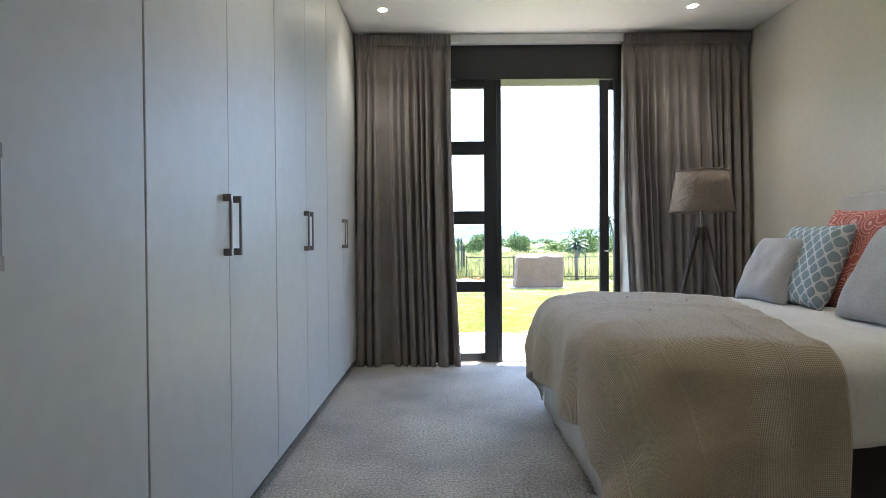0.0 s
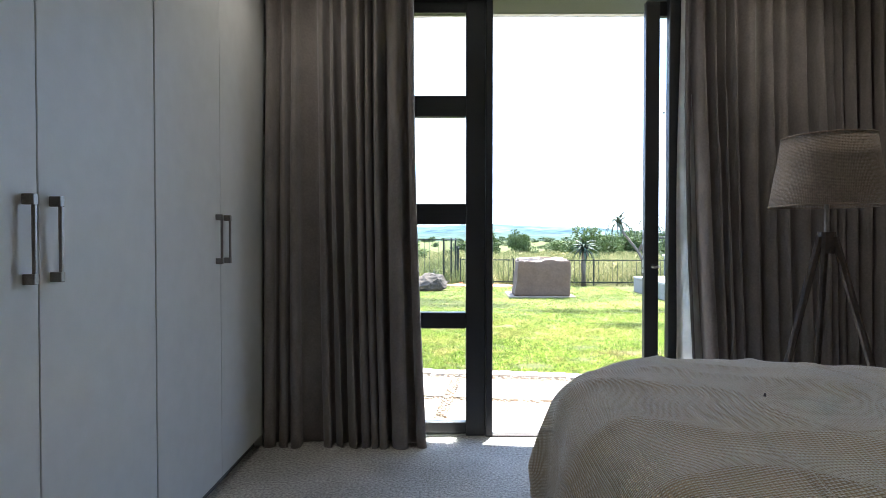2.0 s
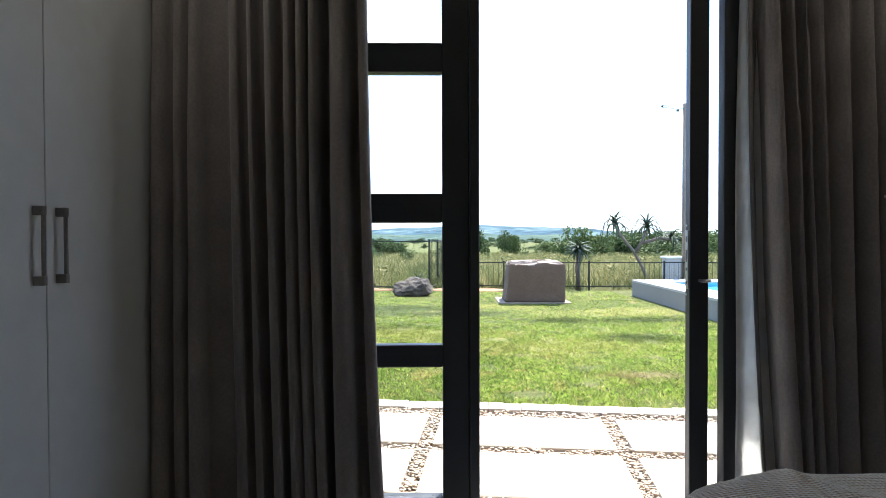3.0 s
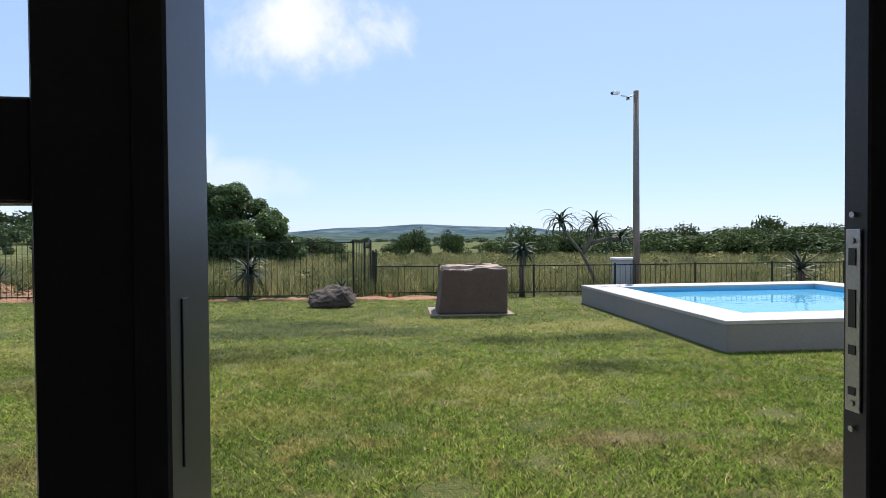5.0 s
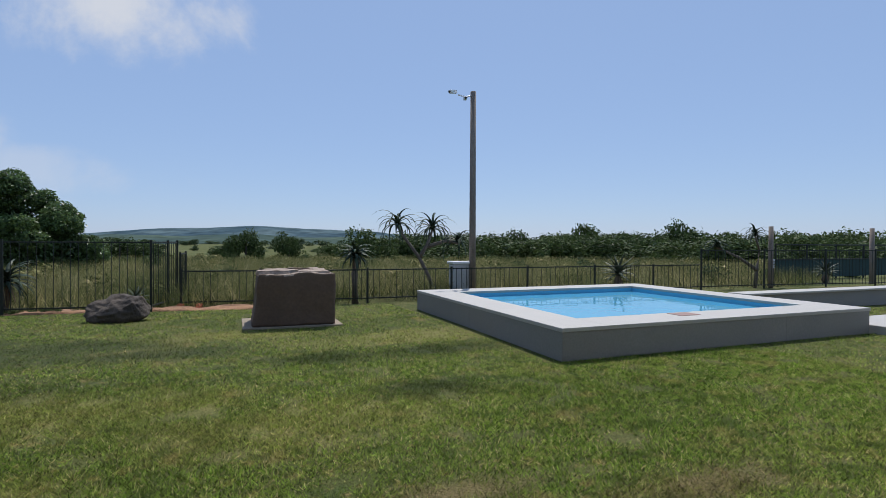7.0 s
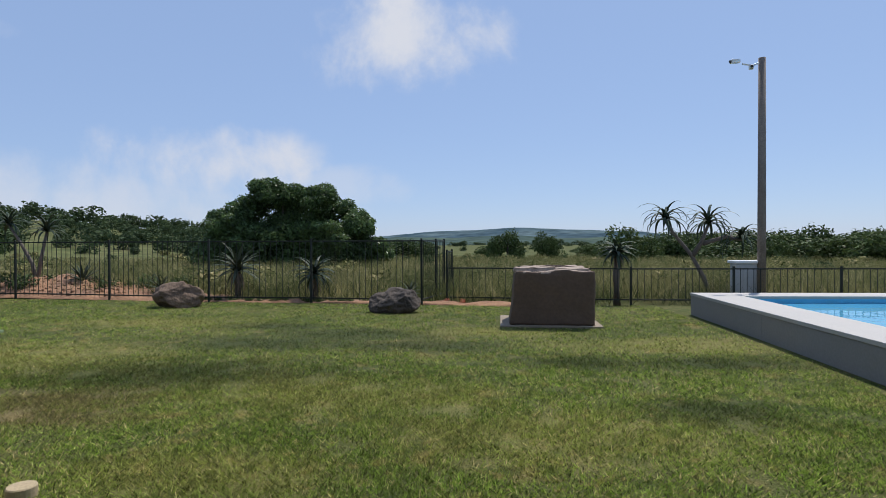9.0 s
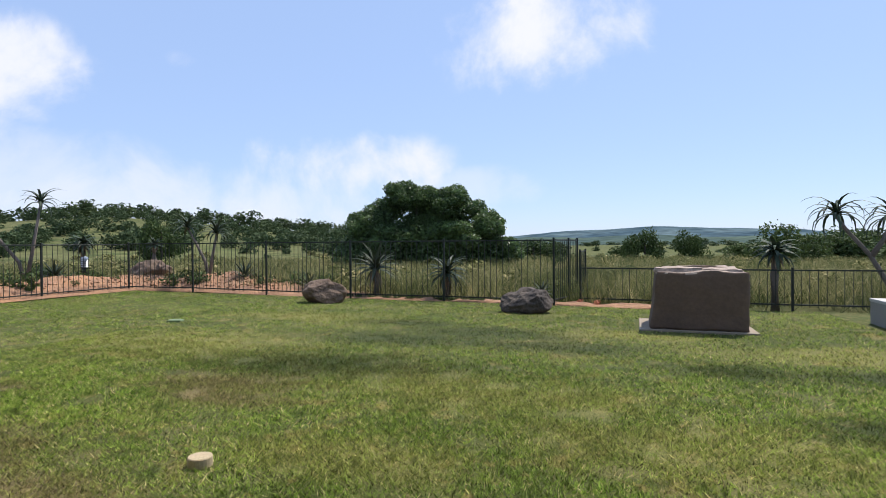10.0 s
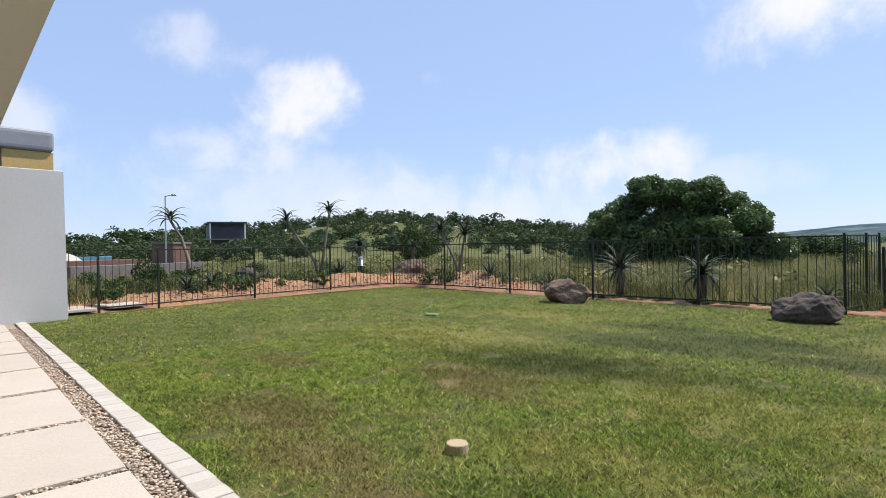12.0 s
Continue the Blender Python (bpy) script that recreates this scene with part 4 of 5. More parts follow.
def lawn_z(x, y):
    return GRASS + 0.010 * noise.noise(Vector((x * 0.5, y * 0.5, 2))) - 0.004


def lawn_place(u, v):
    x = -11.35 + u * 33
    y0 = KY + 0.003 - math.tan(radians(-TILT_D)) * (x - KX)
    y1 = 18.3 - 0.09 * (x + 11.5) if x < 0.3 else 17.15
    y = y0 + v * (y1 - y0)
    return (x, y, lawn_z(x, y))


bm = sheet(132, 44, lawn_place)
lawn = tagged(part("lawn", bm, M_lawn, smooth=True), "mown green lawn with dry straw-coloured patches", "lawn", kind="structure")


def lawn_points(n, x0, x1, y0, y1, rng, fade=None):
    p = np.stack([rng.uniform(x0, x1, n), rng.uniform(y0, y1, n), np.zeros(n)], 1)
    edge = KY + 0.01 - math.tan(radians(-TILT_D)) * (p[:, 0] - KX)
    back = np.where(p[:, 0] < 0.3, 18.2 - 0.09 * (p[:, 0] + 11.5), 17.1)
    keep = (p[:, 1] > edge) & (p[:, 1] < back)
    keep &= ~((p[:, 0] > 4.70) & (p[:, 0] < 10.2) & (p[:, 1] > 10.72))
    keep &= ~((p[:, 0] > 1.55) & (p[:, 0] < 3.10) & (p[:, 1] > 14.2) & (p[:, 1] < 15.5))
    if fade:
        keep &= rng.uniform(0, 1, len(p)) < np.clip((fade - p[:, 1]) / 3.0, 0, 1)
    keep &= rng.uniform(0, 1, len(p)) < 0.86 + 1.2 * np.array([noise.noise(Vector((q[0] * 3.1, q[1] * 3.1, 8))) for q in p])
    p = p[keep]
    p[:, 2] = GRASS - 0.004
    return p


rng = np.random.default_rng(11)
near_grass = new("grass", blades("grass", M_blade, lawn_points(760000, -5.5, 7.5, 7.1, 12.8, rng, 12.8), 0.024, 0.0050, 1.6, rng))
tagged(near_grass, "short mown lawn grass blades", "grass", kind="stuff")
far_grass = new("grass", blades("grass", M_blade, lawn_points(420000, -11.3, 14, 7.4, 18.2, rng), 0.024, 0.0085, 1.5, rng))
tagged(far_grass, "short mown lawn grass blades", "grass", kind="stuff")

# meadow grass behind the fence
n = 330000
ang = rng.uniform(-1.50, 1.10, n)
dist = 9.0 + 42 * rng.uniform(0, 1, n) ** 1.7
p = np.stack([dist * np.sin(ang), 8 + dist * np.cos(ang), np.zeros(n)], 1)
backline = np.where(p[:, 0] < 0.3, 18.9 - 0.09 * (p[:, 0] + 11.5), 17.7)
keep = (p[:, 1] > backline) | (p[:, 0] < -14.5)
clump = np.array([noise.noise(Vector((q[0] * 0.35, q[1] * 0.35, 5))) for q in p])
keep &= clump > -0.25 + rng.uniform(-0.3, 0.3, n)
p = p[keep]
p[:, 2] = [land(q[0], q[1]) - 0.02 for q in p]
meadow = new("meadow_grass", blades("meadow_grass", M_tall, p, 0.55, 0.014, 1.1, rng))
tagged(meadow, "tall uncut green and straw meadow grass", "tall grass", kind="stuff")

# ---- the pool ----
PX0, PX1, PY0, PY1, PT = 4.72, 10.12, 10.70, 15.85, 0.31
SKEW = pose(PX0, PY0, 0, 0, 0, 0.6)
pool = thing("pool", "raised rectangular plunge pool with grey tiled walls and pale coping", "swimming pool")
pool.matrix_world = SKEW
LX, LY = PX1 - PX0, PY1 - PY0


def pool_side(name, lo, hi, count, along, wall):
    """One outer face built of tall panels with hairline joints."""
    step = (hi[along] - lo[along]) / count
    for k in range(count):
        a, b = list(lo), list(hi)
        a[along], b[along] = lo[along] + k * step + 0.0006, lo[along] + (k + 1) * step - 0.0006
        part("panel", cuboid(a, b, 0.002), M_pool_wall, wall)


side_wall = part("wall", cuboid((0.02, 0.02, -0.3), (0.30, LY - 0.02, PT - 0.05)), M_pool_wall, pool)
pool_side("west", (0.0, 0.0, -0.2), (0.019, LY, PT - 0.046), 2, 1, side_wall)
front_wall = part("wall", cuboid((0.30, 0.02, -0.3), (LX - 0.02, 0.30, PT - 0.05)), M_pool_wall, pool)
pool_side("south", (0.019, 0.0, -0.2), (LX - 0.0, 0.019, PT - 0.046), 3, 0, front_wall)
part("wall", cuboid((LX - 0.30, 0.30, -0.3), (LX, LY - 0.02, PT - 0.05)), M_pool_wall, pool)
part("wall", cuboid((0.30, LY - 0.30, -0.3), (LX - 0.30, LY - 0.02, PT - 0.05)), M_pool_wall, pool)
for lo, hi in (((-0.012, -0.012), (0.62, LY)), ((LX - 0.60, -0.012), (LX + 0.012, LY)), ((0.62, -0.012), (LX - 0.60, 0.62)), ((0.62, LY - 0.62), (LX - 0.60, LY))):
    part("coping", cuboid((*lo, PT - 0.045), (*hi, PT), 0.006, seg=2), M_coping, pool, "smooth pale coping")
ix0, ix1, iy0, iy1 = 0.62, LX - 0.60, 0.62, LY - 0.62
inner = part("basin", cuboid((ix0, iy0, -1.35), (ix1, iy1, -1.25)), M_pool_in, pool, "blue pool basin")
part("basin_wall", cuboid((ix0 - 0.05, iy0, -1.3), (ix0, iy1, PT - 0.046)), M_pool_in, inner)
part("basin_wall", cuboid((ix1, iy0, -1.3), (ix1 + 0.05, iy1, PT - 0.046)), M_pool_in, inner)
part("basin_wall", cuboid((ix0, iy1, -1.3), (ix1, iy1 + 0.05, PT - 0.046)), M_pool_in, inner)
part("basin_wall", cuboid((ix0, iy0 - 0.05, -1.3), (ix1, iy0, PT - 0.046)), M_pool_in, inner)
for x in (1.9, ix1 - 0.35):
    part("inlet", tube(((x, iy1 - 0.012, PT - 0.16), (x, iy1 + 0.004, PT - 0.16)), 0.035, 14), M_black, inner, "round black water inlet")
wm = bpy.data.materials.new("pool_water")
wm.use_nodes = True
wb = wm.node_tree.nodes["Principled BSDF"]
wb.inputs["Transmission Weight"].default_value, wb.inputs["IOR"].default_value, wb.inputs["Roughness"].default_value = 0.35, 1.14, 0.03
wb.inputs["Base Color"].default_value = (0.13, 0.49, 0.75, 1)
wn = wm.node_tree.nodes.new("ShaderNodeTexNoise")
wn.inputs["Scale"].default_value, wn.inputs["Detail"].default_value = 2.2, 2.0
wp = wm.node_tree.nodes.new("ShaderNodeNewGeometry")
wm.node_tree.links.new(wp.outputs["Position"], wn.inputs["Vector"])
wbp = wm.node_tree.nodes.new("ShaderNodeBump")
wbp.inputs["Strength"].default_value, wbp.inputs["Distance"].default_value = 0.12, 0.05
wm.node_tree.links.new(wn.outputs["Fac"], wbp.inputs["Height"])
wm.node_tree.links.new(wbp.outputs[0], wb.inputs["Normal"])
water = part("water", sheet(24, 24, lambda u, v: (ix0 + u * (ix1 - ix0), iy0 + v * (iy1 - iy0), PT - 0.115)), wm, pool, "clear turquoise water", True)
water.visible_shadow = False
part("skimmer_lid", cuboid((2.02, 0.30, PT), (2.36, 0.56, PT + 0.006), 0.002), M_pink, pool, "square terracotta skimmer lid")

# the long sides run a little out of square
for ob in pool.children_recursive:
    for v in ob.data.vertices:
        v.co.x += 0.045 * v.co.y

deck = thing("pool_steps", "low pale stone wall and paving beside the pool", "steps")
deck.matrix_world = SKEW
part("tread", cuboid((LX + 0.02, -0.35, -0.12), (LX + 5.0, 0.65, 0.06), 0.008), M_coping, deck)
part("tread", cuboid((LX + 0.02, -1.05, -0.12), (LX + 5.0, -0.36, -0.02), 0.008), M_coping, deck)
part("low_wall", cuboid((LX + 0.35, 2.30, -0.2), (LX + 6.5, 2.62, 0.27), 0.006), M_pool_wall, deck)
part("cap", cuboid((LX + 0.30, 2.25, 0.27), (LX + 6.5, 2.67, 0.31), 0.006), M_coping, deck)

# ---- stones ----
def rough_block(x0, x1, y0, y1, z1, seed, amp, bm=None, dense=0.05, split=None):
    """A quarried block: a dense box pushed in and out, with rounded worn arrises."""
    bm = bm or bmesh.new()
    got = bmesh.ops.create_cube(bm, size=1.0)["verts"]
    cx, cy, cz = (x0 + x1) / 2, (y0 + y1) / 2, z1 / 2
    for v in got:
        v.co = Vector((cx + v.co.x * (x1 - x0), cy + v.co.y * (y1 - y0), cz + v.co.z * z1))
    bmesh.ops.subdivide_edges(bm, edges=bm.edges[:], cuts=22, use_grid_fill=True)
    for v in bm.verts:
        p = v.co
        o = Vector((seed, seed * 0.3, 0))
        for k in range(3):
            q = p * 2.2 + o + Vector((7 * k, 3 * k, 5 * k))
            d = noise.fractal(q, 1.0, 2.0, 4) * amp
            p[k] += d * (1.0 if k != 1 else 0.5)
        ex = min(abs(p.x - x0), abs(p.x - x1))
        ey = min(abs(p.y - y0), abs(p.y - y1))
        ez = abs(p.z - z1)
        near_edges = sorted((ex, ey, ez))[:2]
        worn = max(0, 0.05 - sum(near_edges)) * 0.6
        p -= (p - Vector((cx, cy, cz))).normalized() * worn
        p.z = max(p.z, 0.0)
    return bm


plinth = part("rock_plinth", cuboid((-0.74, -0.56, -0.1), (0.74, 0.62, 0.022), 0.006), M_plinth_stone)
plinth.matrix_world = pose(2.36, 14.80, GRASS, 0, 0, -2)
tagged(plinth, "thin pale concrete base slab set in the lawn", "base slab")
bm = rough_block(-0.60, 0.64, -0.50, 0.50, 0.80, 3.1, 0.035)
for v in bm.verts:
    if v.co.x < 0:
        v.co.x += 0.10 * max(0, v.co.z / 0.8) * min(1, -v.co.x / 0.5)
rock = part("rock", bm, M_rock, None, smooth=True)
# faces that look up get the paler colour, sunlight painted on the top
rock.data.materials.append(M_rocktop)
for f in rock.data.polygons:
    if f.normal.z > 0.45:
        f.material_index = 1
rock.matrix_world = pose(2.36, 14.80, GRASS + 0.023, 0, 0, -2)
tagged(rock, "squared brown sandstone block, ragged top coloured pale as sunlit", "rock")
for x, y, w, d, seed in ((-0.22, -0.18, 0.62, 0.52, 1), (0.30, -0.14, 0.50, 0.58, 2), (0.04, 0.18, 0.95, 0.50, 4)):
    bm = rough_block(-w / 2, w / 2, -d / 2, d / 2, 0.06, seed * 2.3, 0.034)
    ob = part("flake", bm, M_rocktop, rock, "split flake of stone coloured pale as sunlit", True)
    ob.matrix_basis = pose(x, y, 0.775, random.uniform(-2, 2), random.uniform(-2, 2), random.uniform(-10, 10))


def boulder(name, at, size, seed, material, turn, label):
    bm = bmesh.new()
    bmesh.ops.create_icosphere(bm, subdivisions=5, radius=1.0)
    rg = np.random.default_rng(seed)
    planes = rg.normal(size=(12, 3))
    planes /= np.linalg.norm(planes, axis=1)[:, None]
    cut = rg.uniform(0.60, 0.90, 12)
    for v in bm.verts:
        p = v.co.copy()
        for nvec, c in zip(planes, cut):
            nv = Vector(nvec)
            d = p.dot(nv)
            if d > c:
                p -= nv * (d - c) * 0.85
        p *= 1 + 0.13 * noise.fractal(p * 2.2 + Vector((seed, 0, 0)), 1.0, 2.0, 5)
        v.co = Vector((p.x * size[0] * 1.12, p.y * size[1] * 1.12, max(p.z * size[2] * 1.1 + size[2] * 0.60, -0.05)))
    ob = part(name, bm, material, None, smooth=True)
    ob.matrix_world = pose(*at, 0, 0, turn)
    return tagged(ob, label, "boulder")


boulder("boulder", (-0.17, 16.02, GRASS), (0.46, 0.35, 0.255), 21, M_boulder, 8, "dark grey angular boulder lying on the lawn")
boulder("boulder", (-4.62, 16.72, GRASS), (0.44, 0.34, 0.31), 34, M_boulder_pale, -10, "rounded brown boulder at the lawn's edge")
boulder("boulder", (-12.35, 19.85, 0.10), (0.62, 0.48, 0.40), 47, M_boulder_pale, 15, "rounded pale boulder on the red soil")
boulder("boulder", (-13.3, 14.25, 0.12), (0.33, 0.30, 0.32), 58, M_boulder, 40, "round dark boulder in the soil bed")

stump = tube(((0, 0, -0.06), (0, 0, 0.048), (0, 0, 0.054)), (0.066, 0.066, 0.061), 20)
ob = part("timber_peg", stump, M_stump)
ob.matrix_world = pose(-0.93, 8.66, GRASS)
tagged(ob, "short pale cut round of timber in the lawn", "timber peg")
ob = part("valve_box", cuboid((-0.11, -0.08, -0.05), (0.11, 0.08, 0.035), 0.01), M_valve)
ob.matrix_world = pose(-5.46, 13.4, GRASS, 0, 0, 20)
tagged(ob, "small green plastic valve cover in the lawn", "valve cover")

# ---- fences ----
def fence(points, height, pitch, label, base=GRASS, posts=True, bar=0.0046):
    """Black steel railing: posts at the points, two rails a bay, thin upright bars."""
    f = thing("fence", label, "fence", "garden fences")
    post_me = finish("post", cuboid((-0.020, -0.020, -0.25), (0.020, 0.020, height + 0.03), 0.003), M_fence)
    bar_me = finish("bar", cuboid((-bar, -bar, 0.06), (bar, bar, height)), M_fence)
    for i, (x, y) in enumerate(points):
        piece("post", post_me, f, pose(x, y, base))
        if i + 1 < len(points):
            x2, y2 = points[i + 1]
            d = math.hypot(x2 - x, y2 - y)
            turn = math.degrees(math.atan2(y2 - y, x2 - x))
            for z in (0.10, height - 0.02):
                o = part("rail", cuboid((0.025, -0.010, z - 0.013), (d - 0.025, 0.010, z + 0.013), 0.002), M_fence, f)
                o.matrix_basis = pose(x, y, base, 0, 0, turn)
            n = int(d / pitch)
            for k in range(1, n):
                s = k * d / n
                piece("bar", bar_me, f, pose(x + (x2 - x) * s / d, y + (y2 - y) * s / d, base, 0, 0, turn))
    return f


fence(((-11.45, 8.6), (-11.45, 10.0), (-11.42, 11.15), (-11.62, 13.55), (-11.75, 16.0), (-11.60, 18.35)), 1.28, 0.125, "tall black steel bar fence beside the soil bed")
fence(((-11.60, 18.35), (-9.45, 18.35), (-6.95, 18.02), (-4.45, 17.60), (-2.20, 17.50), (0.14, 17.22)), 1.30, 0.125, "tall black steel bar fence along the lawn")
fence(((0.14, 17.22), (0.36, 18.1), (0.50, 18.75)), 1.30, 0.12, "short return of tall black steel bar fence")
gate = fence(((0.55, 18.9), (0.62, 19.9)), 1.05, 0.12, "narrow black steel bar gate panel")
fence(((0.62, 17.75), (2.1, 17.55), (4.28, 17.30), (6.25, 17.30), (8.26, 17.30), (10.25, 17.30), (12.18, 17.30), (13.91, 17.30)), 0.73, 0.125, "low black steel bar fence behind the pool")
fence(((13.91, 17.30), (16.3, 17.2), (18.6, 16.9), (20.5, 16.6), (22.5, 16.3)), 1.14, 0.125, "tall black steel bar fence past the pool")

# ---- camera pole ----
pole = thing("camera_pole", "brown timber pole carrying two security cameras", "pole", at=(6.93, 17.62, GRASS))
part("post", tube(((0, 0, -0.3), (0, 0, 2.5), (0, 0, 4.90)), (0.082, 0.074, 0.066), 14), M_pole, pole, smooth=True)
part("bracket", tube(((-0.05, 0, 4.80), (-0.20, -0.05, 4.74), (-0.42, -0.08, 4.76)), 0.018, 8), M_white, pole, "white camera bracket")
for x, z, yaw in ((-0.56, 4.82, 200), (-0.24, 4.70, 250)):
    c = part("security_camera", cuboid((-0.11, -0.04, -0.038), (0.10, 0.04, 0.038), 0.012, seg=2), M_white, pole, "small white bullet camera")
    c.matrix_basis = pose(x, -0.07, z, 0, 8, yaw)
    part("lens", tube(((0.10, 0, 0), (0.125, 0, 0)), 0.026, 12), M_black, c, "black lens")
box = thing("meter_box", "grey steel cabinet standing by the timber pole", "cabinet", at=(6.70, 17.80, GRASS))
part("body", cuboid((-0.24, -0.15, -0.1), (0.26, 0.15, 0.80), 0.006), M_cabinet, box)
part("lid", cuboid((-0.28, -0.19, 0.80), (0.30, 0.19, 0.86), 0.01), M_white, box, "pale overhanging lid")
for k in range(5):
    part("rib", cuboid((-0.20 + 0.1 * k - 0.012, -0.162, 0.05), (-0.20 + 0.1 * k + 0.012, -0.151, 0.76)), M_cabinet, box)

for x, y, h in ((17.1, 17.6, 1.85), (21.7, 17.4, 1.85)):
    o = thing("gum_pole", "upright timber fence pole", "pole", "timber poles", (x, y, GRASS))
    part("post", tube(((0, 0, -0.3), (0, 0, h)), (0.075, 0.068), 12), M_pole, o, smooth=True)
screen = thing("screen_fence", "dark green shade-net screen on a frame", "screen", at=(21.3, 20.5, GRASS))
part("net", cuboid((0.0, 0.0, 0.0), (9.0, 0.04, 0.68)), M_net, screen)
for z in (0.68, 1.26):
    part("rail", cuboid((0.0, -0.02, z), (9.0, 0.06, z + 0.05), 0.004), M_fence, screen)
for k in range(6):
    part("post", cuboid((1.79 * k, 0.061, -0.2), (1.79 * k + 0.05, 0.11, 1.33), 0.004), M_fence, screen)
for k in range(60):
    part("wire", cuboid((0.15 * k + 0.05, 0.0, 0.731), (0.15 * k + 0.058, 0.008, 1.259)), M_fence, screen)


def bollard(at):
    b = thing("bollard_light", "short black garden bollard light with louvred head", "bollard light", "garden bollards", at)
    part("post", tube(((0, 0, -0.1), (0, 0, 0.52)), 0.075, 16), M_black, b)
    for k in range(4):
        z = 0.535 + k * 0.055
        part("louvre", tube(((0, 0, z), (0, 0, z + 0.028)), (0.105, 0.080), 16), M_steel, b)
    part("lens", tube(((0, 0, 0.52), (0, 0, 0.75)), 0.052, 12), M_cabinet, b)
    part("cap", tube(((0, 0, 0.745), (0, 0, 0.80), (0, 0, 0.83)), (0.105, 0.09, 0.03), 16), M_steel, b)
    return b


bollard((-13.0, 18.2, 0.05))
bollard((18.2, 18.4, GRASS))

# ---- soil bed ----
def soil_place(u, v):
    """A low mound of red soil outside the fence, along its left and back runs."""
    pts = ((-11.55, 8.6), (-11.75, 16.0), (-11.55, 18.5), (-9.4, 18.48), (-4.4, 17.72), (0.2, 17.34), (2.2, 17.0))
    lens = [math.dist(a, b) for a, b in zip(pts, pts[1:])]
    s = u * sum(lens)
    i = 0
    while i < len(lens) - 1 and s > lens[i]:
        s -= lens[i]
        i += 1
    f = min(1, s / lens[i])
    a, b = Vector(pts[i]), Vector(pts[i + 1])
    p = a.lerp(b, f)
    out = Vector((-1, 0)) if i == 0 else Vector((0, 1))
    if i == 1:
        out = Vector((-1, 0)).lerp(Vector((-0.7, 0.7)), f)
    if i == 2:
        out = Vector((-0.7, 0.7)).lerp(Vector((0, 1)), f)
    wide = (2.6 if i < 3 else 1.2 + 1.4 * (1 - f) if i == 3 else 0.48)
    low_end = 0.12 + 0.88 * min(1.0, max(0.0, (p.y - 10.2) / 2.5))
    high = 0.34 * low_end if i < 3 else (0.34 * (1 - f) + 0.03 if i == 3 else 0.03)
    q = p + out * (v * wide - 0.10)
    z = GRASS + 0.008 + high * math.sin(math.pi * min(1, v * 1.15) * 0.8) * (1 + 0.6 * noise.noise(Vector((q.x * 0.6, q.y * 0.6, 0)))) + 0.05 * noise.noise(Vector((q.x * 2.5, q.y * 2.5, 9))) + 0.05 * high * noise.noise(Vector((q.x * 9, q.y * 9, 3)))
    return (q.x, q.y, z if v > 0.03 else GRASS - 0.01)


soil = tagged(part("soil_bed", sheet(320, 26, soil_place), M_soil, smooth=True), "raked red-brown soil bed along the fence", "soil", kind="structure")


# ---- aloes and planting ----
def aloe_leaf(bm, root, yaw, lift, length, droop, width):
    """A tapering channelled leaf that arches outward and droops."""
    fwd = Vector((math.cos(yaw), math.sin(yaw), 0))
    sidev = Vector((-math.sin(yaw), math.cos(yaw), 0))
    p = Vector(root)
    ang = lift
    steps = 6
    rows = []
    for k in range(steps + 1):
        f = k / steps
        w = width * (1 - f ** 1.6) * (0.75 + 0.5 * f if f < 0.35 else 1.0) + 0.002
        d = fwd * math.cos(ang) + Vector((0, 0, math.sin(ang)))
        upv = sidev.cross(d) * -1
        rows.append((bm.verts.new(p - sidev * w), bm.verts.new(p - upv * w * -0.45), bm.verts.new(p + sidev * w)))
        p = p + d * (length / steps)
        ang -= droop / steps
    for a, b in zip(rows, rows[1:]):
        bm.faces.new((a[0], a[1], b[1], b[0]))
        bm.faces.new((a[1], a[2], b[2], b[1]))
        bm.faces.new((a[2], a[0], b[0], b[2]))


def rosette(root, count, length, droop, width, rng, low=-0.2, high=1.35):
    bm = bmesh.new()
    for k in range(count):
        f = k / count
        yaw = 2.399 * k + rng.uniform(-0.2, 0.2)
        aloe_leaf(bm, (root[0], root[1], root[2] + 0.05 * f), yaw, low + (high - low) * f + rng.uniform(-0.1, 0.1), length * rng.uniform(0.75, 1.1), droop * rng.uniform(0.7, 1.2), width)
    return bm


def stem_aloe(at, height, leaf, count, rng, droop=1.3, material=None, skirt=True, width=0.048):
    """A single-stemmed aloe with a skirt of dry leaves."""
    a = thing("aloe", "single-stemmed aloe with spiky grey-green leaves and dry skirt" if skirt else "low spiky grey-green aloe rosette", "aloe", "garden aloes", at)
    if height > 0.15:
        part("stem", tube(((0, 0, -0.1), (rng.uniform(-.03, .03), 0, height * 0.6), (0, 0, height)), (0.085, 0.075, 0.065), 10), M_bark, a, smooth=True)
    if skirt:
        part("dry_leaves", rosette((0, 0, height), 34, leaf * 0.75, 0.5, width * 0.7, rng, -1.5, -0.9), M_dead, a, "hanging dry brown leaves")
    part("leaves", rosette((0, 0, height), count, leaf, droop, width, rng), material or M_aloe, a)
    return a


def tree_aloe(at, branches, rng, leaf=0.74, droop=2.6, label="branching tree aloe with drooping leaf rosettes", count=26):
    """branches: lists of points from the root up, each ending in a rosette."""
    a = thing("tree_aloe", label, "tree aloe", "garden aloes", at)
    for pts in branches:
        n = len(pts)
        b = part("branch", tube(pts, [0.056 - 0.026 * i / (n - 1) for i in range(n)], 9), M_bark, a, smooth=True)
        part("rosette", rosette(pts[-1], count, leaf, droop, 0.040, rng, 0.05, 1.45), M_aloe, b, "rosette of long drooping leaves")
    return a


rg = random.Random(4)
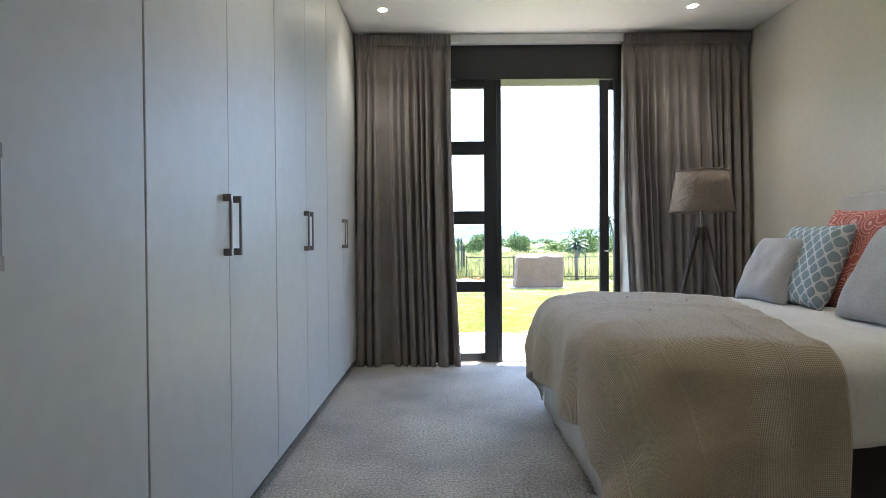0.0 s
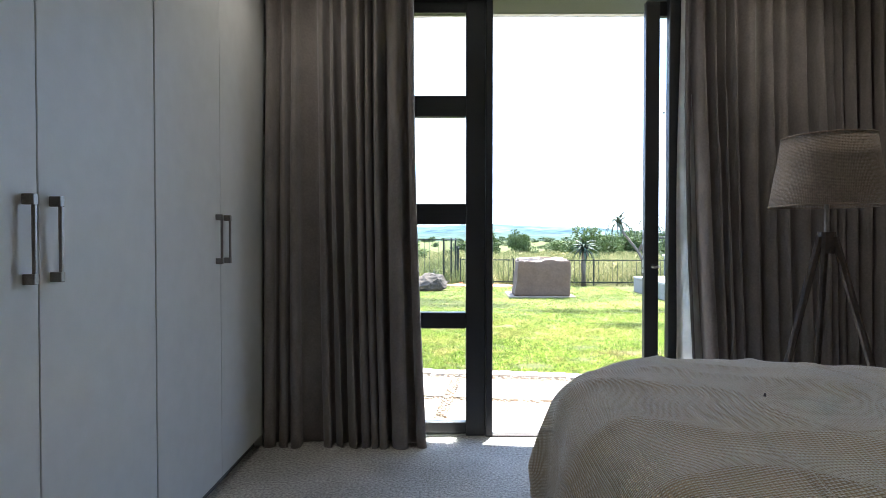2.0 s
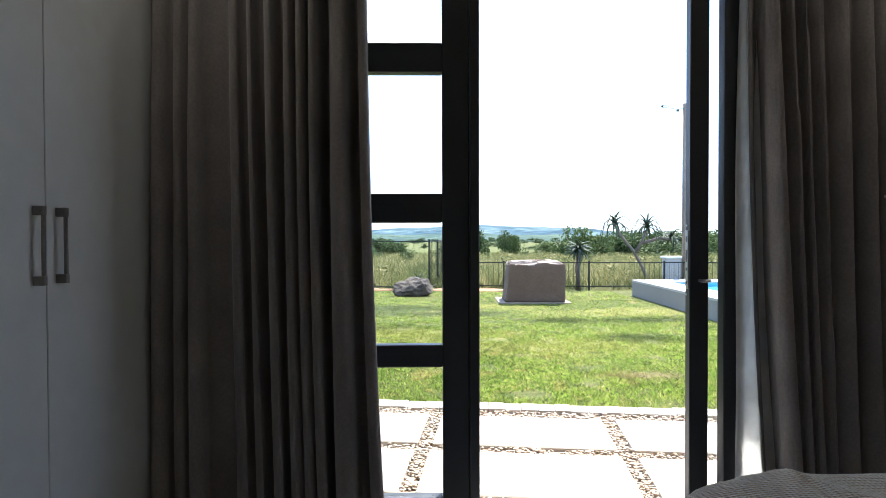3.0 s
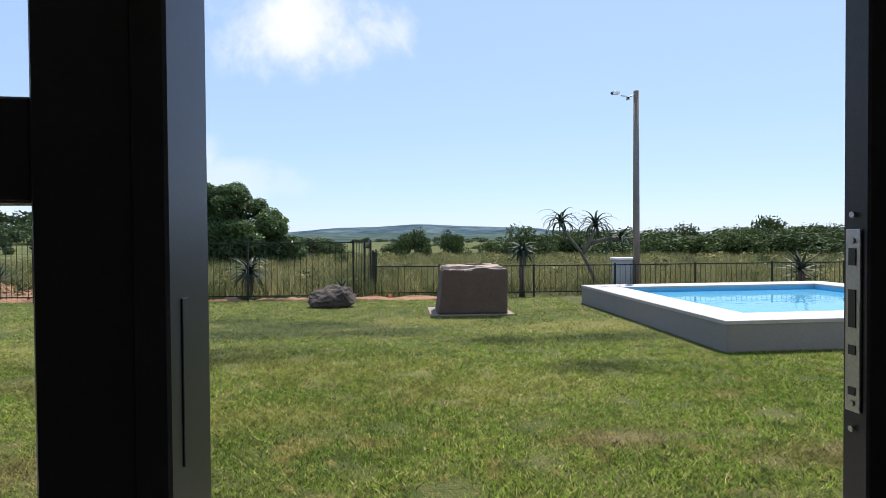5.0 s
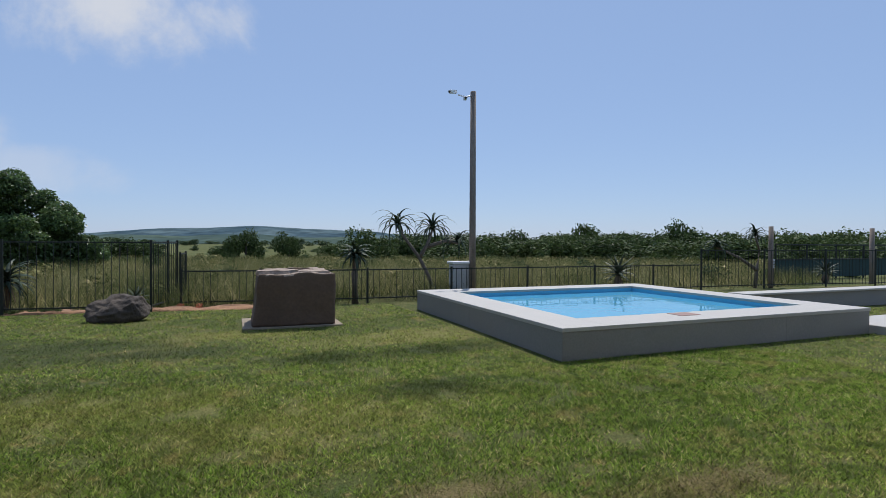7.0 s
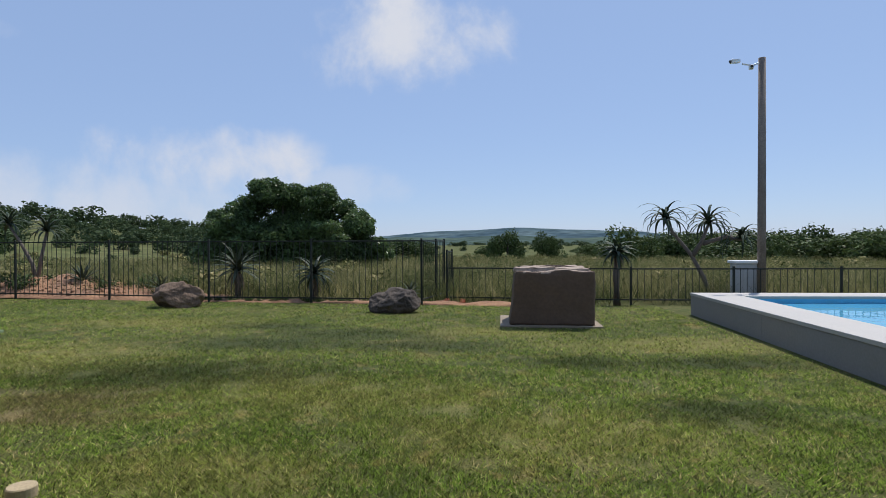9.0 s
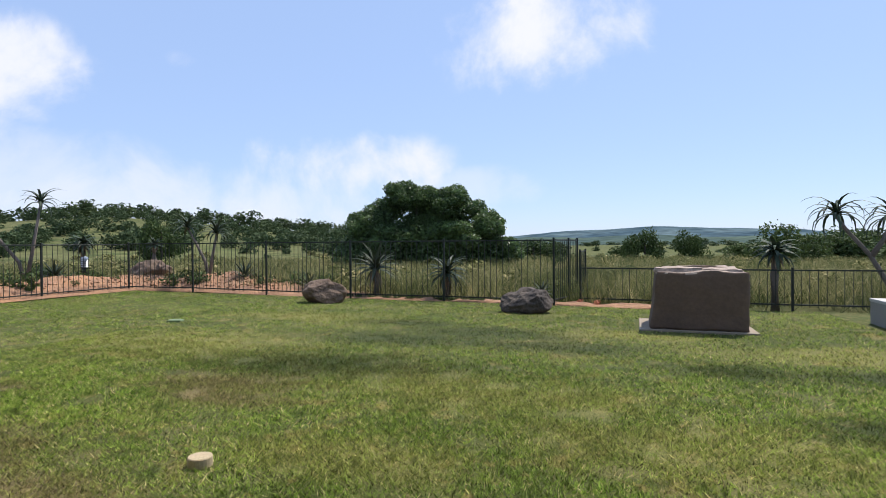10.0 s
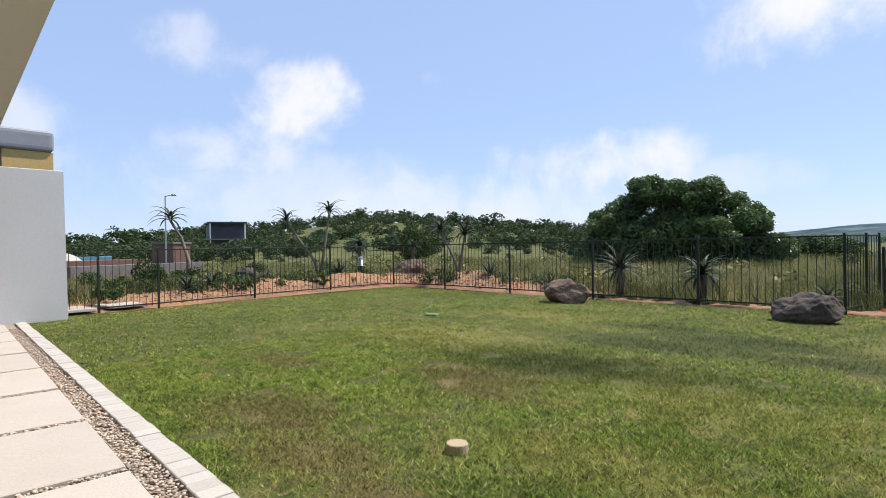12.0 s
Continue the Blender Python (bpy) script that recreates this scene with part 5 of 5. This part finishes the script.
# by the rock and the pole
stem_aloe((4.12, 17.75, GRASS), 0.98, 0.50, 44, rg, 1.7)
tree_aloe((6.48, 18.9, GRASS), (((0, 0, -0.1), (-0.18, 0, 0.45), (-0.45, 0, 0.95), (-0.85, 0, 1.45), (-1.02, 0, 1.72)), ((-0.42, 0, 0.92), (-0.22, 0, 1.25), (-0.08, 0, 1.62)), ((-0.2, 0, 1.2), (0.3, 0, 1.35), (0.65, 0, 1.28))), rg, 0.80)
stem_aloe((11.5, 17.9, GRASS), 0.45, 0.70, 30, rg, 0.7, M_aloe_pale)
tree_aloe((16.6, 17.75, GRASS), (((0, 0, -0.1), (0.1, 0, 0.6), (0.2, 0, 1.1), (0.0, 0, 1.55)), ((0.1, 0, 0.5), (-0.7, 0, 0.9), (-1.6, 0, 1.2))), rg, 0.6)
stem_aloe((21.2, 18.6, GRASS), 0.3, 0.6, 26, rg, 0.8, M_aloe_pale)
# along the back fence
stem_aloe((-4.15, 18.35, GRASS), 0.62, 0.72, 40, rg, 0.95, M_aloe_pale)
stem_aloe((-2.30, 18.05, GRASS), 0.52, 0.66, 44, rg, 1.5)
stem_aloe((-0.15, 17.65, GRASS), 0.18, 0.32, 22, rg, 0.6, M_aloe_pale, False, 0.03)
stem_aloe((-8.6, 19.4, 0.1), 0.12, 0.62, 34, rg, 0.4, None, False, 0.04)
stem_aloe((-6.1, 18.6, 0.0), 0.1, 0.42, 26, rg, 0.5, M_aloe_pale, False, 0.03)
tree_aloe((-10.4, 20.1, 0.15), (((0, 0, -0.1), (-0.1, 0, 0.5), (-0.45, 0, 1.1), (-0.75, 0, 1.55)), ((0, 0, -0.1), (0.15, 0, 0.7), (0.3, 0, 1.35))), rg, 0.72, 1.9, count=28)
tree_aloe((-14.07, 17.35, 0.15), (((0, 0, -0.1), (-0.12, -0.12, 0.6), (-0.52, -0.5, 1.4), (-0.76, -0.75, 1.95)), ((0.0, 0, 0.1), (0.05, 0.15, 1.0), (0.12, 0.32, 2.2))), rg, 0.74, 1.9, count=20)
stem_aloe((-13.9, 18.9, 0.15), 1.05, 0.55, 40, rg, 1.9)
stem_aloe((-13.4, 17.6, 0.15), 0.15, 0.55, 30, rg, 0.5, None, False)
stem_aloe((-12.9, 20.6, 0.15), 1.0, 0.35, 26, rg, 0.6)
tree_aloe((-13.3, 12.54, 0.1), (((0, 0, -0.1), (0.05, 0.1, 0.8), (-0.02, -0.05, 1.4), (-0.12, -0.28, 1.85)),), rg, 0.68, 1.9, count=18)
for x, y, h in ((-13.2, 13.2, 0.5), (-13.9, 15.2, 0.4), (-12.6, 12.3, 0.4)):
    stem_aloe((x, y, 0.12), 0.08, h, 26, rg, 0.5, None, False)

# small groundcover along the soil bed and fence foot
rng = np.random.default_rng(17)
spots = []
for k in range(140):
    if k < 72:
        spots.append((rng.uniform(-14.6, -11.9), rng.uniform(9.0, 19.0), 0.18))
    elif k < 92:
        spots.append((rng.uniform(-11.0, -5.5), rng.uniform(18.5, 19.8), 0.12))
    else:
        x = rng.uniform(-5.0, 0.1)
        spots.append((x, 17.75 - 0.09 * (x + 4.4) + rng.uniform(0, 0.12), -0.05))
tuft = []
for k in range(3):
    v, f = leaf_cloud([((0, 0, 0.08), (0.16, 0.16, 0.12)), ((0.1, 0.05, 0.1), (0.1, 0.1, 0.1))], 130, 0.035, rng, 0.2)
    tuft.append(mesh_arrays("groundcover", v, f, M_leaf2))
for k, (x, y, z) in enumerate(spots):
    o = new("groundcover", tuft[k % 3])
    s = rng.uniform(0.6, 2.0) if k < 92 else rng.uniform(0.35, 0.6)
    o.matrix_world = pose(x, y, z - 0.02, 0, 0, rng.uniform(0, 360)) @ Matrix.Diagonal((s, s, s, 1))
    tagged(o, "small leafy green groundcover clump in soil", "groundcover", "groundcover clumps")
for x, y in ((0.62, 17.45), (0.95, 17.35)):
    o = new("flower_clump", tuft[0].copy())
    o.data.materials.clear()
    o.data.materials.append(M_flower)
    o.matrix_world = pose(x, y, GRASS, 0, 0, 30) @ Matrix.Diagonal((0.45, 0.45, 0.5, 1))
    tagged(o, "small clump of orange flowers by the gate", "flowers")

# clods and stones lying on the soil
rc = np.random.default_rng(31)
m = 1600
cu, cv = rc.uniform(0.0, 0.62, m), rc.uniform(0.06, 0.95, m)
at = np.array([soil_place(a, b) for a, b in zip(cu, cv)])
size_ = rc.uniform(0.015, 0.055, m)[:, None] * np.stack([rc.uniform(0.8, 1.3, m), rc.uniform(0.8, 1.3, m), rc.uniform(0.5, 0.9, m)], 1)
cl_v = ico_v[None] * size_[:, None] + at[:, None]
cl_f = ico_f[None] + (np.arange(m) * len(ico_v))[:, None, None]
tagged(new("soil_clods", mesh_arrays("soil_clods", cl_v.reshape(-1, 3), cl_f.reshape(-1, 3), M_soil)), "loose clods and stones on the red soil", "soil clods", kind="stuff")
# knee-high grass growing behind and among the soil bed
m = 60000
gx = rc.uniform(-19.0, -12.3, m)
gy = rc.uniform(8.5, 22.0, m)
thick = np.clip((-gx - 12.6) / 2.2, 0.06, 1.0)
keep_g = rc.uniform(0, 1, m) < thick
gp = np.stack([gx, gy, np.zeros(m)], 1)[keep_g]
gp[:, 2] = [land(q[0], q[1]) + (0.10 if q[0] > -14.2 else 0.0) for q in gp]
bed_grass = new("meadow_grass", blades("meadow_grass", M_tall, gp, 0.42, 0.016, 0.8, rc))
tagged(bed_grass, "knee-high green wild grass behind the soil bed", "tall grass", kind="stuff")

# ---- trees ----
def big_tree(at, lobes, count, leaf, seed, name="tree", label="broad dark green evergreen tree with lumpy uneven crown"):
    rg2 = np.random.default_rng(seed)
    t = thing(name, label, "tree", at=at)
    part("trunk", tube(((0, 0, -0.3), (0.1, 0, 0.8), (0.2, 0.1, 2.0)), (0.28, 0.22, 0.15), 10), M_trunk, t, smooth=True)
    for c, r in lobes[::12]:
        part("limb", tube(((0.1, 0, 0.6), (c[0] * 0.5, c[1] * 0.5, c[2] * 0.6), tuple(c)), (0.13, 0.08, 0.03), 7), M_trunk, t, smooth=True)
    v, f = leaf_cloud(lobes, count, leaf, rg2, 0.7)
    o = new("crown", mesh_arrays("crown", v, f, M_leaf))
    o.parent = t
    return t


# broad clumps of the crown: across, height, radius
CLUMPS = ((-3.6, 2.2, 1.25), (-1.5, 3.75, 1.05), (-0.3, 3.55, 1.15), (1.35, 3.4, 1.15), (2.6, 2.9, 1.1), (3.9, 2.15, 1.05), (-4.3, 1.0, 1.1), (-2.4, 1.3, 1.5), (-0.4, 1.4, 1.7), (1.8, 1.4, 1.5), (3.6, 1.1, 1.1), (4.9, 0.9, 0.8), (-2.6, 3.0, 0.9), (0.5, 2.6, 1.4))
lobes = []
rg3 = np.random.default_rng(23)
ACROSS = Vector((math.cos(radians(19.5)), math.sin(radians(19.5)), 0))
for across, up_z, rad_c in CLUMPS:
    middle = ACROSS * (across * 0.82 + 0.55) + Vector((0.33, -0.94, 0)) * rg3.uniform(-1.0, 1.2)
    for k in range(int(13 * rad_c)):
        d = Vector(rg3.normal(size=3)).normalized()
        d.z = abs(d.z) * 1.0 - 0.25
        s = rg3.uniform(0.20, 0.46)
        q = middle + Vector((0, 0, up_z)) + d * rad_c * rg3.uniform(0.62, 0.98)
        lobes.append((tuple(q), (s * 1.15, s * 1.1, s * 0.8)))
    lobes.append(((middle.x, middle.y, up_z), (rad_c * 0.72, rad_c * 0.72, rad_c * 0.66)))
for across in range(-3, 5):
    lobes.append((tuple(ACROSS * across * 0.95 + Vector((0, 0, 2.0 - 0.09 * across * across))), (0.95, 0.95, 1.0)))
    lobes.append((tuple(ACROSS * (across * 1.05 - 0.2) + Vector((0.2, -0.8, 0.55))), (0.85, 0.8, 0.75)))
big_tree((-8.7, 34.0, -0.15), lobes, 140000, 0.078, 9)

# distant bushes: a few crown shapes, many placings
crown_meshes = []
for k in range(5):
    r4 = np.random.default_rng(40 + k)
    lb = []
    for j in range(16):
        a, e = r4.uniform(0, 6.283), r4.uniform(0, 1)
        rr = (1 - 0.5 * e) * r4.uniform(0.3, 1.0)
        s = r4.uniform(0.22, 0.42)
        lb.append(((0.85 * rr * math.cos(a), 0.85 * rr * math.sin(a), 0.2 + 0.75 * e), (s, s, s * 0.8)))
    v, f = leaf_cloud(lb, 2600, 0.055, r4, 0.4)
    crown_meshes.append((mesh_arrays("crown", v, f, M_leaf2), mesh_arrays("crown", v, f, M_leaf_far)))
trunk_me = finish("trunk", tube(((0, 0, -0.2), (0.02, 0, 0.4), (0.05, 0, 0.7)), (0.06, 0.045, 0.02), 6), M_trunk)


def bush(x, y, wide, high, k, far=False, label="rounded dark green bush standing in the meadow"):
    b = thing("bush", label, "bush", "meadow bushes" if not far else "far woodland", (x, y, land(x, y) - 0.1))
    turn = 77.0 * k
    c = piece("crown", crown_meshes[k % 5][1 if far else 0], b, pose(0, 0, 0, 0, 0, turn) @ Matrix.Diagonal((wide / 2, wide / 2, high / 1.15, 1)))
    piece("trunk", trunk_me, b, Matrix.Diagonal((wide / 2, wide / 2, high, 1)))
    return b


def polar(az, d):
    return d * math.sin(radians(az)), 6 + d * math.cos(radians(az))


k = 0
for az, d, w, h in ((-42.6, 46, 4.4, 3.7), (4.6, 42, 3.4, 2.5), (8.6, 44, 2.8, 2.3), (15.0, 40, 5.0, 2.5), (17.5, 44, 3.8, 2.1), (-9.5, 48, 7.0, 2.3), (-6.5, 52, 6.0, 2.0), (-4.0, 50, 4.0, 1.7), (-3.0, 26, 1.6, 0.8), (12.0, 60, 4.0, 1.6), (2.0, 66, 5, 1.6), (-18, 60, 5, 2.2)):
    x, y = polar(az, d)
    bush(x, y, w, h, k)
    k += 1
for x, y, w, h in ((-15.6, 12.6, 1.2, 1.15), (-16.8, 11.2, 1.4, 0.8), (-17.5, 14.4, 1.7, 0.8), (-15.5, 10.4, 0.9, 0.6), (-18.5, 17.5, 1.8, 0.9), (-16.4, 19.6, 1.3, 0.8)):
    bush(x, y, w, h, k, False, "loose green shrub behind the soil bed")
    k += 1
rb = random.Random(8)
small_crowns = []
for q in range(6):
    r5 = np.random.default_rng(70 + q)
    lb = []
    for j in range(12):
        a, e = r5.uniform(0, 6.283), r5.uniform(0, 1)
        rr = (1 - 0.5 * e) * r5.uniform(0.3, 1.0)
        sz = r5.uniform(0.24, 0.46)
        lb.append(((0.85 * rr * math.cos(a), 0.85 * rr * math.sin(a), 0.15 + 0.75 * e), (sz, sz, sz * 0.8)))
    small_crowns.append((leaf_cloud(lb, 1500, 0.062, r5, 0.45)[0], leaf_cloud(lb, 380, 0.115, r5, 0.45)[0]))


def woodland(name, label, places, material, fine=1):
    """Many far bushes joined: places are (x, y, width, height)."""
    vs = []
    for q, (x, y, w, h) in enumerate(places):
        v = small_crowns[q % 6][fine] * np.array([w / 2, w / 2, h / 1.15])
        a = 1.3 * q
        c_, s_ = math.cos(a), math.sin(a)
        v = np.stack([v[:, 0] * c_ - v[:, 1] * s_, v[:, 0] * s_ + v[:, 1] * c_, v[:, 2]], 1) + np.array([x, y, land(x, y) - 0.1])
        vs.append(v)
    v = np.concatenate(vs)
    return tagged(new(name, mesh_arrays(name, v, np.arange(len(v)).reshape(-1, 4), material)), label, "woodland", kind="stuff")


belt = []
for j in range(210):
    az, d = rb.uniform(19, 64), rb.uniform(46, 78)
    belt.append((*polar(az, d), rb.uniform(4, 7.5), rb.uniform(1.5, 3.0) * (0.8 + 0.012 * (d - 46))))
for az, h in ((37.5, 4.1), (38.6, 3.7), (46.5, 4.0), (47.2, 3.6), (31.0, 3.3), (26.5, 3.0), (58.0, 3.0)):
    belt.append((*polar(az, 62), 5.0, h))
woodland("bush_belt", "dense dark green belt of coastal bush", belt, M_leaf2, 0)
rise = []
for j in range(450):
    az, d = rb.uniform(-84, -13), rb.uniform(60, 150)
    sz = rb.uniform(0.35, 0.95)
    rise.append((*polar(az, d), 5.0 * sz, 2.5 * sz))
for j in range(80):
    az = -84 + j * 0.86 + rb.uniform(-0.4, 0.4)
    sz = rb.uniform(0.55, 1.05)
    rise.append((*polar(az, rb.uniform(140, 165)), 9.5 * sz, 4.0 * sz))
woodland("hillside_bush", "scattered green bushes over the grassy rise", rise, M_leaf_far)
scrub = []
for j in range(90):
    az, d = rb.uniform(-62, 62), rb.uniform(22, 60)
    if abs(az + 24) < 6:
        continue
    sz = rb.uniform(0.25, 0.55)
    scrub.append((*polar(az, d), 2.6 * sz, 1.3 * sz))
woodland("scrub", "low green scrub in the meadow grass", scrub, M_leaf_far)
tussocks = []
for j in range(420):
    az, d = rb.uniform(-64, 60), 13 + 50 * rb.random() ** 1.3
    x, y = polar(az, d)
    if y < 19.2 and x > -15:
        continue
    sz = rb.uniform(0.5, 1.2)
    tussocks.append((x, y, 1.5 * sz, 0.62 * sz))
woodland("tussock_grass", "straw-green tussocks of wild grass", tussocks, M_tall)
hedges = []
for j in range(90):
    az, d = rb.uniform(-14, 22), rb.choice((130, 190, 330, 560, 640))
    x, y = polar(az, d)
    hedges.append((x, y, d * rb.uniform(0.015, 0.05), d * rb.uniform(0.006, 0.011)))
woodland("far_hedges", "dark lines of trees across the far pasture", hedges, M_leaf_far)


def ridge(name, d, az0, az1, top, material, label, seed):
    """A distant hill: a rounded strip of land rising from the plain."""
    bm = bmesh.new()
    n = 90
    prev = None
    for i in range(n + 1):
        az = az0 + (az1 - az0) * i / n
        hgt = top(az) + 1.2 * noise.fractal(Vector((az * 0.35, seed, 0)), 1.0, 2.0, 4)
        col = []
        for j in range(7):
            f = j / 6
            x, y = polar(az, d * (1 + 0.35 * f))
            col.append(bm.verts.new((x, y, -6 + (hgt + 6) * math.sin(f * math.pi / 2))))
        x, y = polar(az, d * 1.8)
        col.append(bm.verts.new((x, y, -6)))
        if prev:
            for a, b, c_, e in zip(prev, prev[1:], col[1:], col):
                bm.faces.new((a, e, c_, b))
        prev = col
    return tagged(part(name, bm, material, smooth=True), label, "hill", kind="structure")


def plateau(a, left, right, soft):
    return 1 / (1 + math.exp(-(a - left) / soft)) / (1 + math.exp((a - right) / soft))


# both hills carry their haze in the material colour
ridge("hill", 520, -24, 34, lambda a: -4 + 13.5 * plateau(a, -13, 16, 2.4) + 1.5 * math.sin(a * 0.55), M_hill, "distant green pasture hill with haze in its colour", 2.0)
ridge("backdrop", 900, -34, 40, lambda a: 2 + 28 * plateau(a, -10, 19, 2.6) + 5 * math.exp(-((a - 4.0) / 3.2) ** 2), M_ridge, "far wooded ridge with blue-green haze in its colour", 6.0)

# ---- neighbours ----
nb = thing("neighbour_house", "ochre rendered house with grey barrel roof", "house", at=(-24.0, 11.55, 0))
part("wall", cuboid((-6, -8.0, -0.5), (0.0, 0.84, 5.0), 0.01), M_ochre, nb)
part("roof", cuboid((-6.3, -8.3, 5.0), (0.12, 0.86, 5.80), 0.18, seg=3), M_roof, nb, "rounded grey sheet roof")
w = part("window", cuboid((-0.01, -1.1, 4.05), (0.03, -0.75, 5.0), 0.004), M_lampwood, nb, "narrow dark window")

dh = thing("modern_house", "dark grey boxy house on stilts in the distance", "house", at=(-69.8, 43.0, 1.8))
dh.matrix_world = pose(-69.8, 43.0, 1.8, 0, 0, -20) @ Matrix.Diagonal((0.52, 0.52, 0.55, 1))
part("box", cuboid((-5.5, -4, 1.6), (4.0, 4, 5.2), 0.05), M_dark_house, dh)
part("roof", cuboid((-6.2, -4.6, 5.2), (5.6, 4.6, 5.6), 0.03), M_dark_house, dh)
part("base", cuboid((-3.5, -3, -2.0), (3.0, 3, 1.6), 0.05), M_dark_house, dh)
for x in (4.4, 5.2):
    for y in (-4.2, 4.0):
        part("post", cuboid((x, y, 0.2), (x + 0.2, y + 0.2, 5.2), 0.01), M_white, dh)
for y in (-2.6, -0.4, 1.8):
    part("window", cuboid((3.95, y, 2.2), (4.06, y + 1.4, 4.7), 0.01), M_glass, dh)
part("deck", cuboid((-5.8, -5.2, 1.35), (5.6, 4.6, 1.6), 0.02), M_concrete, dh, "pale deck edge")
tg = thing("terracotta_shed", "low red brick building in the distance", "building", at=(-54, 29.3, 0.0))
tg.matrix_world = pose(-54, 29.3, 0.0, 0, 0, 20) @ Matrix.Diagonal((0.34, 0.34, 0.62, 1))
part("wall", cuboid((-4, -3, -1), (4, 3, 3.0), 0.03), M_brick, tg)
part("roof", cuboid((-4.3, -3.3, 3.0), (4.3, 3.3, 3.3), 0.02), M_concrete, tg)
sl = thing("street_lamp", "tall grey street lamp on a far road", "street lamp", at=(-40.45, 23.25, 0))
part("pole", tube(((0, 0, -0.5), (0, 0, 5.2)), (0.06, 0.045), 8), M_steel, sl)
part("arm", tube(((0, 0, 5.15), (0.4, 0.35, 5.25)), 0.03, 6), M_steel, sl)
part("lamp_head", cuboid((0.3, 0.25, 5.16), (0.75, 0.5, 5.30), 0.03), M_steel, sl)
for x, y, wx, wy, h, m_, nm, lb in ((-24, 15.5, 0.3, 6.0, 0.65, M_concrete, "retaining_wall", "low grey concrete retaining wall on the building site"),
                                 (-27, 14.2, 0.4, 4.0, 0.55, M_brick, "brick_stack", "long stack of red-brown bricks on the building site"),
                                 (-29, 15.6, 0.4, 4.0, 0.8, M_brick, "brick_stack", "long stack of red-brown bricks on the building site"),
                                 (-33, 15.0, 0.2, 5.0, 0.95, M_blue, "site_hoarding", "blue sheet hoarding round the building site")):
    o = part(nm, cuboid((-wx / 2, -wy / 2, -0.4), (wx / 2, wy / 2, h), 0.02), m_)
    o.matrix_world = pose(x, y, 0, 0, 0, 14)
    tagged(o, lb, "site wall")
mound = part("sand_heap", tube(((0, 0, -0.3), (0, 0, 0.6), (0, 0, 1.0), (0, 0, 1.15)), (1.2, 0.8, 0.4, 0.05), 14), M_coping)
mound.matrix_world = pose(-29.5, 14.2, 0.0)
tagged(mound, "small heap of pale building sand", "sand heap")
for x, y in ((-11.95, 10.55), (-11.75, 9.55)):
    o = part("stepping_slab", cuboid((-0.42, -0.36, -0.06), (0.42, 0.36, 0.0), 0.008), M_slab)
    o.matrix_world = pose(x, y, GRASS + 0.115, 0, 0, 3)
    tagged(o, "pale concrete stepping slab on the soil", "paving slab", "stepping slabs")
